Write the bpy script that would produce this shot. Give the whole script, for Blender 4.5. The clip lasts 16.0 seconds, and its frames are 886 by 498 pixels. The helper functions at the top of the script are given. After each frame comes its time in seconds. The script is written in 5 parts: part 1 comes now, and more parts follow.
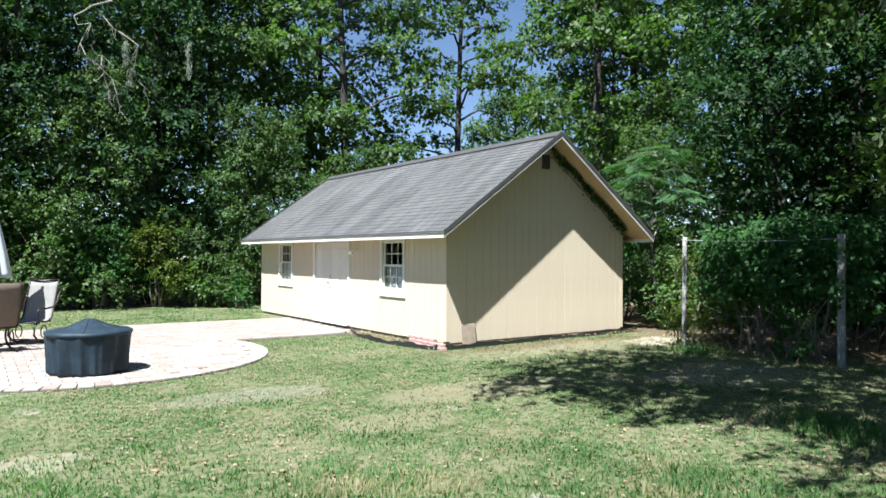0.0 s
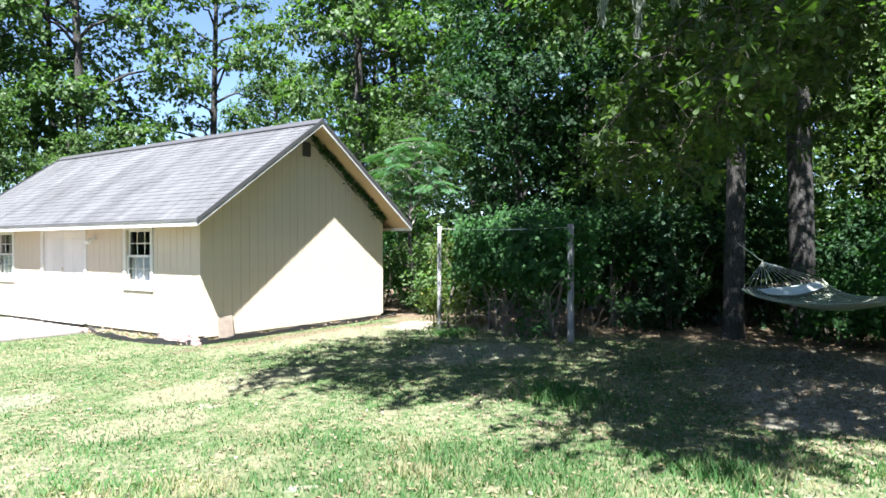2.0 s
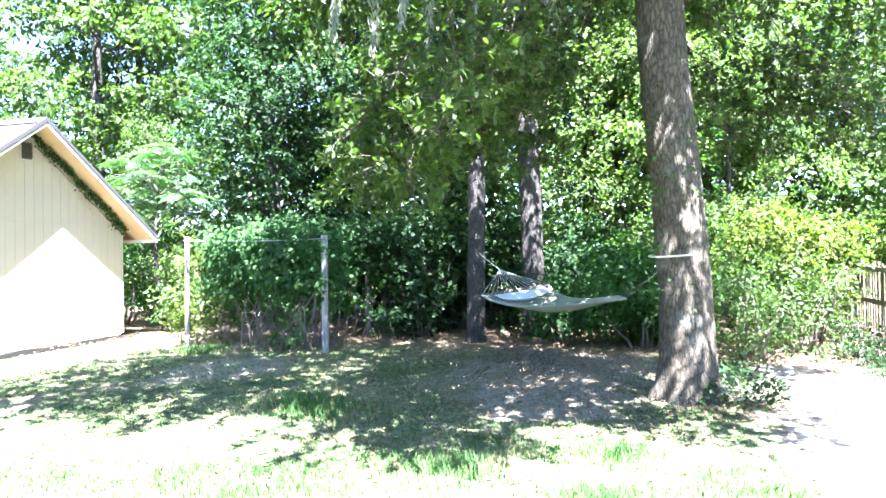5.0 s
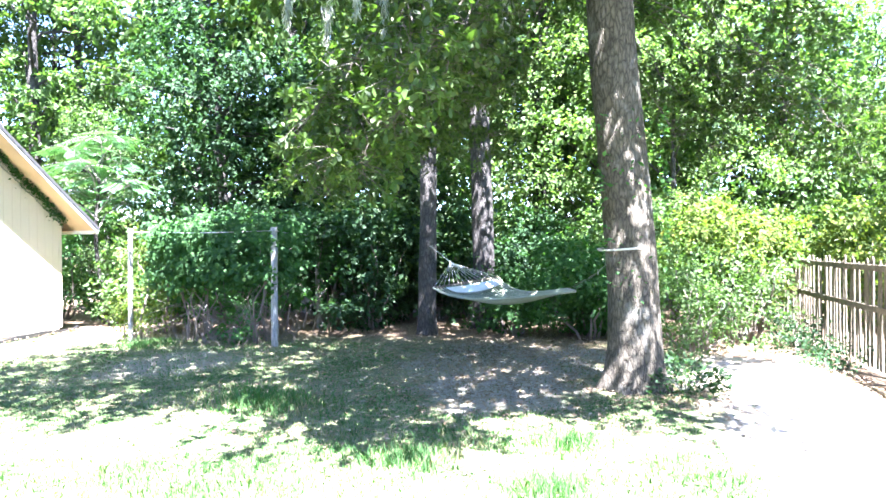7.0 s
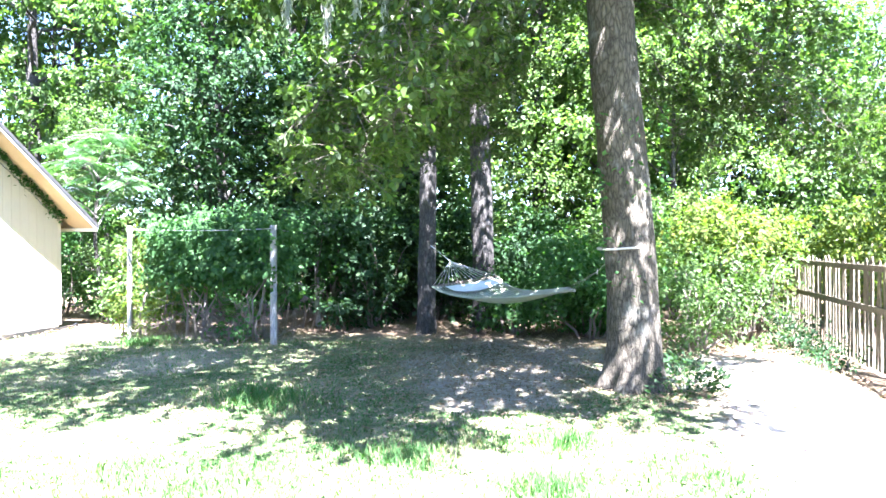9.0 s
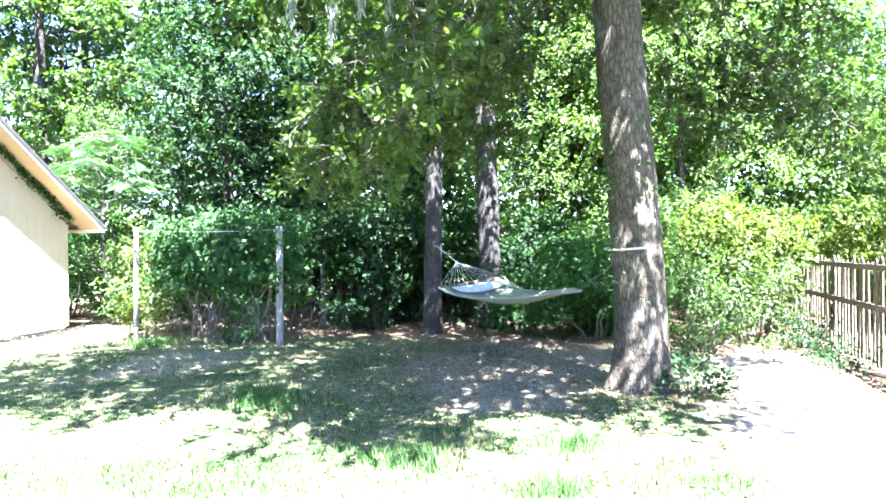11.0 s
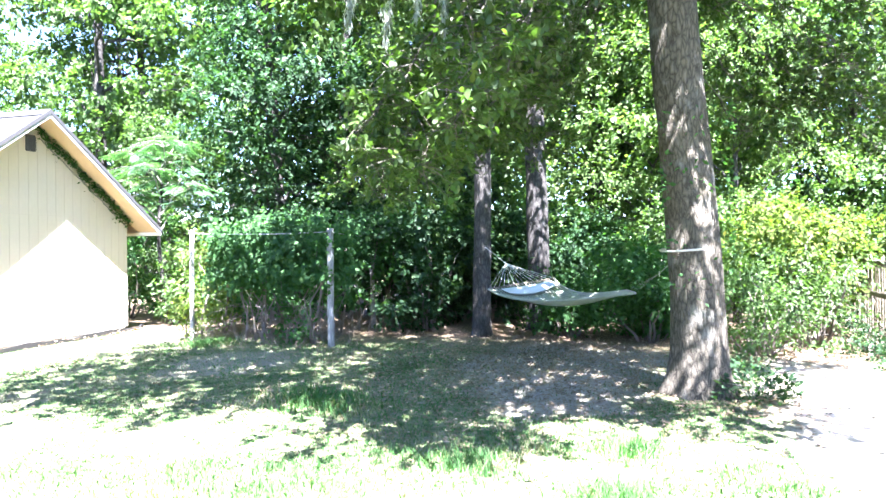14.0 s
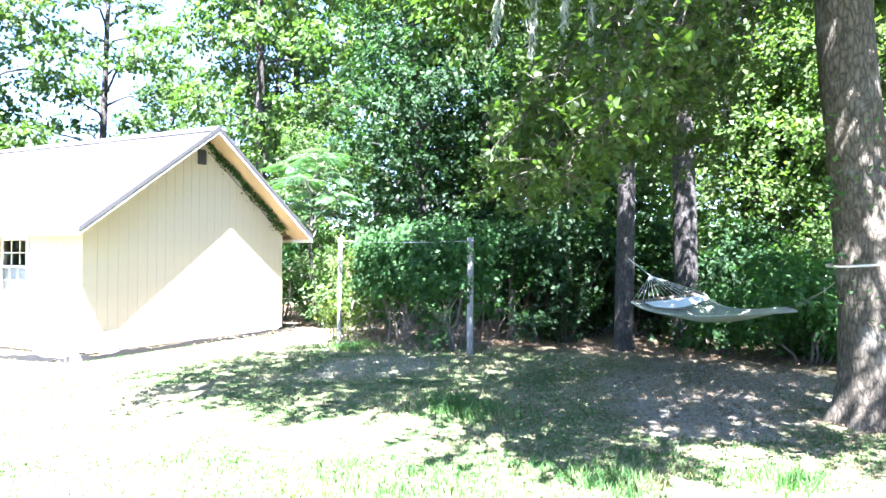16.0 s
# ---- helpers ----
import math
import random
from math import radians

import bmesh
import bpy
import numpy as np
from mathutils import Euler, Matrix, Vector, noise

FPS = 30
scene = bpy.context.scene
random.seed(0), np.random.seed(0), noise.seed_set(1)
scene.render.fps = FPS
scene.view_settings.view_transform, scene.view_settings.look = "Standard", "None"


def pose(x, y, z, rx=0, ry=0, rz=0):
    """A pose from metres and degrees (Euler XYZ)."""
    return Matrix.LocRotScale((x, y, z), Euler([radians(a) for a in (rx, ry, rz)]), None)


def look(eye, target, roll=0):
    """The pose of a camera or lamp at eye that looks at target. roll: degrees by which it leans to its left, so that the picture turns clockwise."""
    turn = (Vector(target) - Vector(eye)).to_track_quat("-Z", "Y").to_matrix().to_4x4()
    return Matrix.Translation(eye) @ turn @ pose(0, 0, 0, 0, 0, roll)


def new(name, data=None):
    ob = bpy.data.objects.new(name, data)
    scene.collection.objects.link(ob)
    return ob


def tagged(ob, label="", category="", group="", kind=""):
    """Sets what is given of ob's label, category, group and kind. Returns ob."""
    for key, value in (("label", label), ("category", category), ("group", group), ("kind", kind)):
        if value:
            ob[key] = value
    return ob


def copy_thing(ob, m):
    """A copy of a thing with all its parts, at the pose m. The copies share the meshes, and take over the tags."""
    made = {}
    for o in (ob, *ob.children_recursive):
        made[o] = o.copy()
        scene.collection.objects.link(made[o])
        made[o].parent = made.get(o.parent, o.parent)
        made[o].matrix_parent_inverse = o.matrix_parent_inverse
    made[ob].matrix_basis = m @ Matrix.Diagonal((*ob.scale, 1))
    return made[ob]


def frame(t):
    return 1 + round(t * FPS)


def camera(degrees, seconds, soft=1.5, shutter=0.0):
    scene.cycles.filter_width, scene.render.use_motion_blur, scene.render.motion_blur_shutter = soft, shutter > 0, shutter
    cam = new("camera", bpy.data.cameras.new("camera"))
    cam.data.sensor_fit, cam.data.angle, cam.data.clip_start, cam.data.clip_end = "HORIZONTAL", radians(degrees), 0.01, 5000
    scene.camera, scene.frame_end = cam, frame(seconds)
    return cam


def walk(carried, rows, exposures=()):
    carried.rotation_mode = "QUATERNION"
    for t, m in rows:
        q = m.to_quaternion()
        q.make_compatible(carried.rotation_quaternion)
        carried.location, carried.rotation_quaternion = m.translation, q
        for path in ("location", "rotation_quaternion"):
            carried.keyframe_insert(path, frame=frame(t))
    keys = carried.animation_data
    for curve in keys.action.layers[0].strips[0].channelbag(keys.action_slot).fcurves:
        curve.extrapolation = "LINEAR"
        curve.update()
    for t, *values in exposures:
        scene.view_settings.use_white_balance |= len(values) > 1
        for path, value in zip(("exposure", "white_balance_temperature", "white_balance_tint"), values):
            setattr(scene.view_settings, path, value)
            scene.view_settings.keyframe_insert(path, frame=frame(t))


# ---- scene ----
cam = camera(64.9, 16.0, soft=1.6)
PATH = [
    (0, (-7.253, -10.437, 1.73), (-6.136, -8.778, 1.749), 0.2),
    (0.5, (-7.245, -10.409, 1.737), (-6.014, -8.833, 1.759), 0.2),
    (1, (-7.179, -10.404, 1.722), (-5.797, -8.958, 1.727), -0.1),
    (1.5, (-7.179, -10.398, 1.714), (-5.666, -9.091, 1.705), 0.1),
    (2, (-7.181, -10.436, 1.724), (-5.58, -9.238, 1.711), -0.2),
    (2.5, (-7.168, -10.49, 1.726), (-5.488, -9.405, 1.726), -0.1),
    (3, (-7.14, -10.543, 1.727), (-5.388, -9.578, 1.741), -0.1),
    (3.5, (-7.139, -10.593, 1.714), (-5.342, -9.716, 1.733), -0.4),
    (4, (-7.143, -10.641, 1.708), (-5.307, -9.848, 1.727), 0.0),
    (4.5, (-7.138, -10.656, 1.702), (-5.264, -9.958, 1.725), -0.3),
    (5, (-7.124, -10.657, 1.703), (-5.219, -10.046, 1.72), -0.7),
    (5.2, (-7.105, -10.655, 1.707), (-5.188, -10.085, 1.722), -0.8),
    (7.5, (-7.14, -10.618, 1.701), (-5.195, -10.151, 1.696), -0.4),
    (8, (-7.134, -10.618, 1.702), (-5.188, -10.154, 1.698), -0.2),
    (8.5, (-7.124, -10.617, 1.699), (-5.181, -10.145, 1.693), -0.2),
    (9, (-7.129, -10.625, 1.697), (-5.185, -10.154, 1.689), -0.3),
    (11.5, (-7.091, -10.619, 1.702), (-5.152, -10.127, 1.694), -0.4),
    (12, (-7.091, -10.594, 1.725), (-5.148, -10.119, 1.7), -0.3),
    (12.5, (-7.089, -10.577, 1.722), (-5.148, -10.098, 1.706), -0.1),
    (13, (-7.095, -10.575, 1.703), (-5.158, -10.078, 1.678), -0.2),
    (13.5, (-7.091, -10.553, 1.711), (-5.166, -10.011, 1.693), -0.6),
    (14, (-7.1, -10.53, 1.714), (-5.195, -9.919, 1.711), -0.6),
    (14.5, (-7.097, -10.515, 1.714), (-5.223, -9.816, 1.715), -0.6),
    (15, (-7.107, -10.507, 1.714), (-5.265, -9.728, 1.734), -0.4),
    (15.5, (-7.116, -10.5, 1.717), (-5.307, -9.646, 1.73), 0.1),
    (16, (-7.116, -10.495, 1.724), (-5.368, -9.524, 1.748), 0.3),
]
EXPOSURE = ((0, 1.7, 6000, 9), (1.0, 1.85, 6000, 9), (1.5, 2.2, 6000, 11), (2.0, 2.5, 5950, 14), (2.5, 3.15, 5800, 19), (3.0, 3.75, 5750, 22), (3.6, 4.15, 5700, 24), (5.0, 4.58, 5700, 25), (9.0, 4.7, 5700, 25), (13.0, 4.7, 5700, 25), (16.0, 4.45, 5700, 25))
walk(cam, [(t, look(eye, target, roll)) for t, eye, target, roll in PATH], EXPOSURE)
# ---- world ----
world = bpy.data.worlds.new("world")
scene.world = world
world.use_nodes = True
sky = world.node_tree.nodes.new("ShaderNodeTexSky")
sky.sky_type = "NISHITA"
sky.sun_disc = False
sky.sun_elevation, sky.sun_rotation = radians(60), radians(237.5)
sky.ozone_density, sky.dust_density, sky.air_density = 1.0, 0.2, 0.75
world.node_tree.links.new(sky.outputs[0], world.node_tree.nodes["Background"].inputs[0])
world.node_tree.nodes["Background"].inputs[1].default_value = 0.05
lamp = bpy.data.lights.new("sun", "SUN")
lamp.energy, lamp.angle, lamp.color = 5.0, radians(0.6), (1.0, 0.97, 0.91)
sun = new("sun", lamp)
sun.matrix_world = look((0, 0, 30), (1.645, 1.05, 30 - 3.391))


# ---- materials ----
class Nodes:
    """A short way to write a material's nodes."""

    def __init__(self, name):
        self.m = bpy.data.materials.new(name)
        self.m.use_nodes = True
        self.t = self.m.node_tree
        self.p = self.t.nodes["Principled BSDF"]
        self.out = self.t.nodes["Material Output"]
        self.pos = self.t.nodes.new("ShaderNodeNewGeometry").outputs["Position"]
        self.obj = self.t.nodes.new("ShaderNodeTexCoord").outputs["Object"]

    def put(self, socket, value):
        if isinstance(value, bpy.types.NodeSocket):
            self.t.links.new(value, socket)
        elif isinstance(value, tuple) and len(value) == 3 and socket.type == "RGBA":
            socket.default_value = (*value, 1)
        else:
            socket.default_value = value

    def noise(self, scale, detail=4, rough=0.55, where=None, distort=0.0):
        n = self.t.nodes.new("ShaderNodeTexNoise")
        self.put(n.inputs["Vector"], where or self.obj)
        n.inputs["Scale"].default_value, n.inputs["Detail"].default_value = scale, detail
        n.inputs["Roughness"].default_value, n.inputs["Distortion"].default_value = rough, distort
        return n.outputs["Fac"]

    def stretch(self, x, y, z, where=None):
        n = self.t.nodes.new("ShaderNodeMapping")
        self.put(n.inputs["Vector"], where or self.obj)
        n.inputs["Scale"].default_value = (x, y, z)
        return n.outputs[0]

    def ramp(self, fac, *stops):
        n = self.t.nodes.new("ShaderNodeValToRGB")
        self.put(n.inputs[0], fac)
        e = n.color_ramp.elements
        while len(e) < len(stops):
            e.new(0.5)
        for k, (at, c) in zip(e, stops):
            k.position = at
            k.color = (*c, 1) if isinstance(c, tuple) else (c, c, c, 1)
        return n.outputs[0]

    def mix(self, fac, a, b, how="MIX"):
        n = self.t.nodes.new("ShaderNodeMix")
        n.data_type, n.blend_type = "RGBA", how
        self.put(n.inputs[0], fac)
        self.put(n.inputs[6], a)
        self.put(n.inputs[7], b)
        return n.outputs[2]

    def math(self, how, a, b=0.0):
        n = self.t.nodes.new("ShaderNodeMath")
        n.operation = how
        self.put(n.inputs[0], a)
        self.put(n.inputs[1], b)
        return n.outputs[0]

    def each(self):
        return self.t.nodes.new("ShaderNodeObjectInfo").outputs["Random"]

    def island(self):
        return self.t.nodes.new("ShaderNodeNewGeometry").outputs["Random Per Island"]

    def bump(self, height, strength=0.4, distance=0.01):
        n = self.t.nodes.new("ShaderNodeBump")
        n.inputs["Strength"].default_value, n.inputs["Distance"].default_value = strength, distance
        self.put(n.inputs["Height"], height)
        self.put(self.p.inputs["Normal"], n.outputs[0])

    def done(self, color, rough=0.8, metal=0.0, spec=0.5):
        self.put(self.p.inputs["Base Color"], color)
        self.put(self.p.inputs["Roughness"], rough)
        self.p.inputs["Metallic"].default_value = metal
        self.p.inputs["Specular IOR Level"].default_value = spec
        return self.m


def painted(name, c, dirt=0.25, rough=0.6, grain=True, spread=0.05):
    n = Nodes(name)
    big = n.ramp(n.noise(1.3, 5, 0.6), (0.3, 1.0 - dirt), (0.7, 1.0))
    fine = n.ramp(n.noise(1.0, 5, 0.65, n.stretch(40, 40, 5)), (0.3, 0.95), (0.7, 1.0))
    vary = n.ramp(n.each(), (0.0, 1.0 - spread), (1.0, 1.0 + spread))
    col = n.mix(1.0, n.mix(1.0, n.mix(1.0, c, big, "MULTIPLY"), fine, "MULTIPLY"), vary, "MULTIPLY")
    if grain:
        n.bump(n.noise(1.0, 4, 0.6, n.stretch(90, 90, 6)), 0.35, 0.004)
    return n.done(col, rough)


def leafy(name, dark, mid, light, rough=0.65, through_light=0.45, spec=0.18, straw=None):
    n = Nodes(name)
    col = n.ramp(n.island(), (0.0, dark), (0.5, mid), (0.93, mid), (1.0, light))
    if straw:
        where = n.math("ADD", n.noise(1.1, 5, 0.65, n.pos), n.math("MULTIPLY", n.island(), 0.25))
        col = n.mix(n.ramp(where, (0.64, 0.0), (0.80, 0.9)), col, straw)
    patch = n.ramp(n.noise(0.55, 3, 0.5, n.pos), (0.3, 0.62), (0.7, 1.25))
    col = n.mix(1.0, col, patch, "MULTIPLY")
    n.done(col, rough, 0.0, spec)
    t = n.t.nodes.new("ShaderNodeBsdfTranslucent")
    n.put(t.inputs[0], n.mix(1.0, col, (1.25, 1.6, 0.5), "MULTIPLY"))
    m = n.t.nodes.new("ShaderNodeMixShader")
    m.inputs[0].default_value = through_light
    n.t.links.new(n.p.outputs[0], m.inputs[1])
    n.t.links.new(t.outputs[0], m.inputs[2])
    n.t.links.new(m.outputs[0], n.out.inputs[0])
    return n.m


def barky(name, dark, light, wide=9.0, lichen=0.4, run=0.16):
    n = Nodes(name)
    w = n.stretch(wide, wide, wide * run)
    v = n.t.nodes.new("ShaderNodeTexVoronoi")
    v.feature = "DISTANCE_TO_EDGE"
    v.inputs["Scale"].default_value = 1.5
    bend = n.t.nodes.new("ShaderNodeTexNoise")
    n.put(bend.inputs["Vector"], w)
    bend.inputs["Scale"].default_value, bend.inputs["Detail"].default_value = 0.9, 5
    n.put(v.inputs["Vector"], n.mix(0.9, w, bend.outputs["Color"], "ADD"))
    ridge = n.math("POWER", v.outputs["Distance"], 0.5)
    grain = n.noise(2.2, 8, 0.78, w, 0.6)
    h = n.math("ADD", n.math("MULTIPLY", ridge, 0.65), n.math("MULTIPLY", grain, 0.75))
    col = n.ramp(h, (0.3, dark), (0.95, light))
    moss = n.ramp(n.noise(2.2, 5, 0.7), (0.55, 0.0), (0.72, lichen))
    col = n.mix(moss, col, (0.34, 0.35, 0.31))
    n.bump(h, 0.9, 0.03)
    return n.done(col, 0.92, 0.0, 0.2)


def ground_material():
    n = Nodes("lawn_soil")
    fine, mid, big = n.noise(55, 5, 0.7, n.pos), n.noise(4.5, 5, 0.65, n.pos), n.noise(0.55, 4, 0.6, n.pos)
    grass = n.ramp(fine, (0.25, (0.035, 0.065, 0.02)), (0.55, (0.085, 0.135, 0.045)), (0.8, (0.16, 0.195, 0.085)))
    dry = n.ramp(fine, (0.25, (0.11, 0.10, 0.055)), (0.75, (0.30, 0.275, 0.185)))
    sand = n.ramp(fine, (0.2, (0.30, 0.26, 0.20)), (0.8, (0.50, 0.45, 0.37)))
    litter = n.ramp(n.noise(24, 6, 0.75, n.pos), (0.28, (0.045, 0.033, 0.022)), (0.5, (0.13, 0.095, 0.062)), (0.75, (0.28, 0.22, 0.15)))
    soil = n.ramp(n.noise(11, 6, 0.7, n.pos), (0.25, (0.13, 0.118, 0.092)), (0.75, (0.36, 0.33, 0.27)))
    col = n.mix(n.ramp(n.math("ADD", n.math("MULTIPLY", mid, 0.6), n.math("MULTIPLY", big, 0.55)), (0.47, 0.0), (0.67, 0.8)), grass, dry)
    fleck = n.ramp(n.noise(17, 4, 0.75, n.pos), (0.56, 0.0), (0.68, 0.75))
    col = n.mix(fleck, col, dry)
    deep = n.ramp(n.noise(9, 4, 0.7, n.pos, 0.5), (0.36, 0.7), (0.5, 0.0))
    col = n.mix(deep, col, (0.035, 0.062, 0.02))
    pale = n.ramp(n.noise(1.7, 5, 0.7, n.pos), (0.63, 0.0), (0.70, 0.7))
    col = n.mix(pale, col, (0.33, 0.31, 0.27))
    sep = n.t.nodes.new("ShaderNodeSeparateXYZ")
    n.put(sep.inputs[0], n.pos)
    wob = n.math("MULTIPLY", n.math("SUBTRACT", n.noise(1.6, 5, 0.65, n.pos), 0.5), 1.6)

    def patch(cx, cy, rx, ry, soft=0.25):
        a = n.math("DIVIDE", n.math("SUBTRACT", sep.outputs[0], cx), rx)
        b = n.math("DIVIDE", n.math("SUBTRACT", sep.outputs[1], cy), ry)
        d = n.math("SQRT", n.math("ADD", n.math("MULTIPLY", a, a), n.math("MULTIPLY", b, b)))
        return n.ramp(n.math("ADD", d, wob), (1.0 - soft, 1.0), (1.0 + soft, 0.0))

    for cx, cy, rx, ry, what, how in ((3.4, -9.2, 2.9, 1.7, soil, 0.75), (1.2, -9.3, 1.5, 1.0, soil, 0.8), (2.0, -4.2, 1.3, 1.0, soil, 0.5),
                                      (2.2, -0.25, 3.2, 0.35, litter, 0.9), (2.9, -0.9, 2.6, 0.6, dry, 0.6), (4.7, -1.3, 1.3, 0.9, sand, 0.6),
                                      (-1.8, -3.2, 1.7, 0.6, dry, 0.6), (-4.4, -2.0, 1.2, 0.5, soil, 0.4), (-6.8, -3.8, 0.5, 0.35, sand, 0.35), (-3.5, -4.1, 1.0, 0.45, dry, 0.6),
                                      (0.5, -12.6, 5.2, 1.15, sand, 1.0), (-2.5, -13.2, 3.0, 1.4, sand, 0.8)):
        col = n.mix(n.math("MULTIPLY", patch(cx, cy, rx, ry), how), col, what)
    # the woods begin behind these lines
    for value, at, span in ((sep.outputs[0], 4.6, 1.2), (sep.outputs[1], 13.2, 1.5)):
        k = n.math("DIVIDE", n.math("SUBTRACT", n.math("ADD", value, n.math("MULTIPLY", wob, 0.8)), at), span)
        col = n.mix(n.ramp(k, (0.0, 0.0), (1.0, 1.0)), col, litter)
    col = n.mix(patch(4.0, -13.75, 6.0, 0.42), col, litter)
    col = n.mix(patch(6.0, -12.6, 2.4, 0.9), col, litter)
    n.bump(n.math("ADD", fine, mid), 0.8, 0.03)
    return n.done(col, 0.95, 0.0, 0.15)


def plain(name, c, rough=0.6, metal=0.0, spec=0.5, vary=0.15, scale=9.0):
    n = Nodes(name)
    col = n.mix(1.0, c, n.ramp(n.noise(scale, 5, 0.65), (0.3, 1.0 - vary), (0.7, 1.0 + vary * 0.3)), "MULTIPLY")
    n.bump(n.noise(scale * 8, 4), 0.2, 0.003)
    return n.done(col, rough, metal, spec)


def shingle_material():
    n = Nodes("asphalt_shingle")
    tab = n.ramp(n.each(), (0.0, (0.092, 0.094, 0.097)), (1.0, (0.106, 0.107, 0.108)))
    tab = n.mix(1.0, tab, n.ramp(n.island(), (0.0, 0.93), (1.0, 1.05)), "MULTIPLY")
    grit = n.ramp(n.noise(160, 3, 0.8, n.pos), (0.25, 0.6), (0.75, 1.25))
    stain = n.ramp(n.noise(0.9, 6, 0.7, n.stretch(0.5, 1.7, 0.5, n.pos)), (0.3, 0.55), (0.7, 1.25))
    col = n.mix(1.0, n.mix(1.0, tab, grit, "MULTIPLY"), stain, "MULTIPLY")
    n.bump(n.noise(160, 3, 0.8, n.pos), 0.5, 0.004)
    return n.done(col, 0.9, 0.0, 0.25)


def glass_material():
    n = Nodes("window_glass")
    n.p.inputs["Transmission Weight"].default_value = 1.0
    n.p.inputs["IOR"].default_value = 1.45
    return n.done((0.9, 0.94, 0.95), 0.02)


def paver_material():
    n = Nodes("concrete_paver")
    col = n.ramp(n.each(), (0.0, (0.25, 0.205, 0.18)), (0.5, (0.33, 0.285, 0.25)), (1.0, (0.38, 0.345, 0.31)))
    col = n.mix(1.0, col, n.ramp(n.island(), (0.0, 0.85), (1.0, 1.08)), "MULTIPLY")
    col = n.mix(1.0, col, n.ramp(n.noise(6, 5, 0.7, n.pos), (0.3, 0.78), (0.7, 1.05)), "MULTIPLY")
    n.bump(n.noise(120, 4, 0.7, n.pos), 0.4, 0.004)
    return n.done(col, 0.9, 0.0, 0.25)


GROUND = ground_material()
SIDING = painted("tan_siding_paint", (0.60, 0.52, 0.40), 0.10, spread=0.012)
TRIM = painted("white_trim_paint", (0.72, 0.70, 0.64), 0.12, 0.5)
RAKE_PAINT = painted("chalky_rake_paint", (0.50, 0.49, 0.46), 0.45, 0.7)
SOFFIT = painted("tan_soffit_board", (0.56, 0.40, 0.24), 0.22)
SHINGLE = shingle_material()
FLASHING = plain("dark_drip_edge", (0.06, 0.06, 0.062), 0.55)
GLASS = glass_material()
INSIDE = plain("dim_plaster", (0.25, 0.24, 0.22), 0.9)
CURTAIN = plain("pale_blind", (0.66, 0.69, 0.73), 0.9)
SLAB = plain("slab_concrete", (0.20, 0.18, 0.155), 0.95, vary=0.3)
OLD_PLY = plain("stained_plywood", (0.33, 0.27, 0.21), 0.85, vary=0.3)
BRICK = plain("pink_brick", (0.42, 0.28, 0.25), 0.92, vary=0.35, scale=20)
EDGING = plain("black_plastic_edging", (0.02, 0.02, 0.022), 0.5)
JOINT = plain("dirty_joint_sand", (0.10, 0.09, 0.075), 0.95, vary=0.3)
METAL = plain("dull_steel", (0.45, 0.45, 0.45), 0.4, 0.9)
BRASS = plain("brushed_brass", (0.5, 0.38, 0.18), 0.35, 1.0)
PAVER = paver_material()
COVER = plain("faded_blue_vinyl", (0.017, 0.033, 0.05), 0.6, spec=0.3, vary=0.5, scale=6)
FRAME_METAL = plain("dark_bronze_frame", (0.03, 0.024, 0.02), 0.45, 0.4)
SLING = plain("tan_mesh_sling", (0.13, 0.10, 0.078), 0.8)
SLING_GREY = plain("pale_mesh_sling", (0.20, 0.195, 0.185), 0.8)
CANVAS = plain("pale_grey_canvas", (0.45, 0.50, 0.52), 0.85)
OLD_WOOD = barky("weathered_post_wood", (0.19, 0.185, 0.175), (0.46, 0.45, 0.43), 22, 0.15)
FENCE_WOOD = barky("weathered_picket_wood", (0.075, 0.064, 0.046), (0.245, 0.21, 0.152), 26, 0.1)
OAK_BARK = barky("oak_bark", (0.016, 0.013, 0.009), (0.16, 0.146, 0.11), 15, 0.42, 0.34)
PINE_BARK = barky("grey_bark", (0.014, 0.013, 0.012), (0.088, 0.083, 0.074), 13, 0.28, 0.36)
TWIG = plain("bare_grey_twig", (0.24, 0.225, 0.195), 0.9, vary=0.3)
DEADWOOD = plain("dry_brown_twig", (0.17, 0.145, 0.115), 0.9, vary=0.4)
CORD = plain("cotton_cord", (0.55, 0.54, 0.46), 0.9)
HAMMOCK_BED = plain("woven_cord", (0.29, 0.315, 0.24), 0.9, vary=0.2, scale=14)
PILLOW = plain("pale_cushion_cloth", (0.55, 0.57, 0.55), 0.9, vary=0.2, scale=6)
WIRE = plain("galvanised_wire", (0.4, 0.42, 0.42), 0.5, 0.6)
MOSS = leafy("spanish_moss", (0.18, 0.20, 0.17), (0.28, 0.30, 0.26), (0.38, 0.40, 0.36), 0.9, 0.35, 0.1)
OAK_LEAF = leafy("oak_leaf", (0.028, 0.052, 0.012), (0.05, 0.088, 0.020), (0.13, 0.17, 0.04), 0.5, 0.48, 0.3)
TREE_LEAF = leafy("broad_leaf", (0.046, 0.088, 0.028), (0.078, 0.134, 0.043), (0.122, 0.178, 0.062), 0.5, 0.46, 0.3)
# evergreen foliage, and a darkened leaf for plants standing in shade
DARK_LEAF = leafy("evergreen_and_shaded_leaf", (0.017, 0.043, 0.018), (0.028, 0.064, 0.026), (0.05, 0.09, 0.035), 0.55, 0.38)
# two lighter, yellower leaf copies with the sunlight put into their colour
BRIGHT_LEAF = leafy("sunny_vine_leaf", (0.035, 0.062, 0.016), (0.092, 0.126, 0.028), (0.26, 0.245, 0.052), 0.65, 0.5)
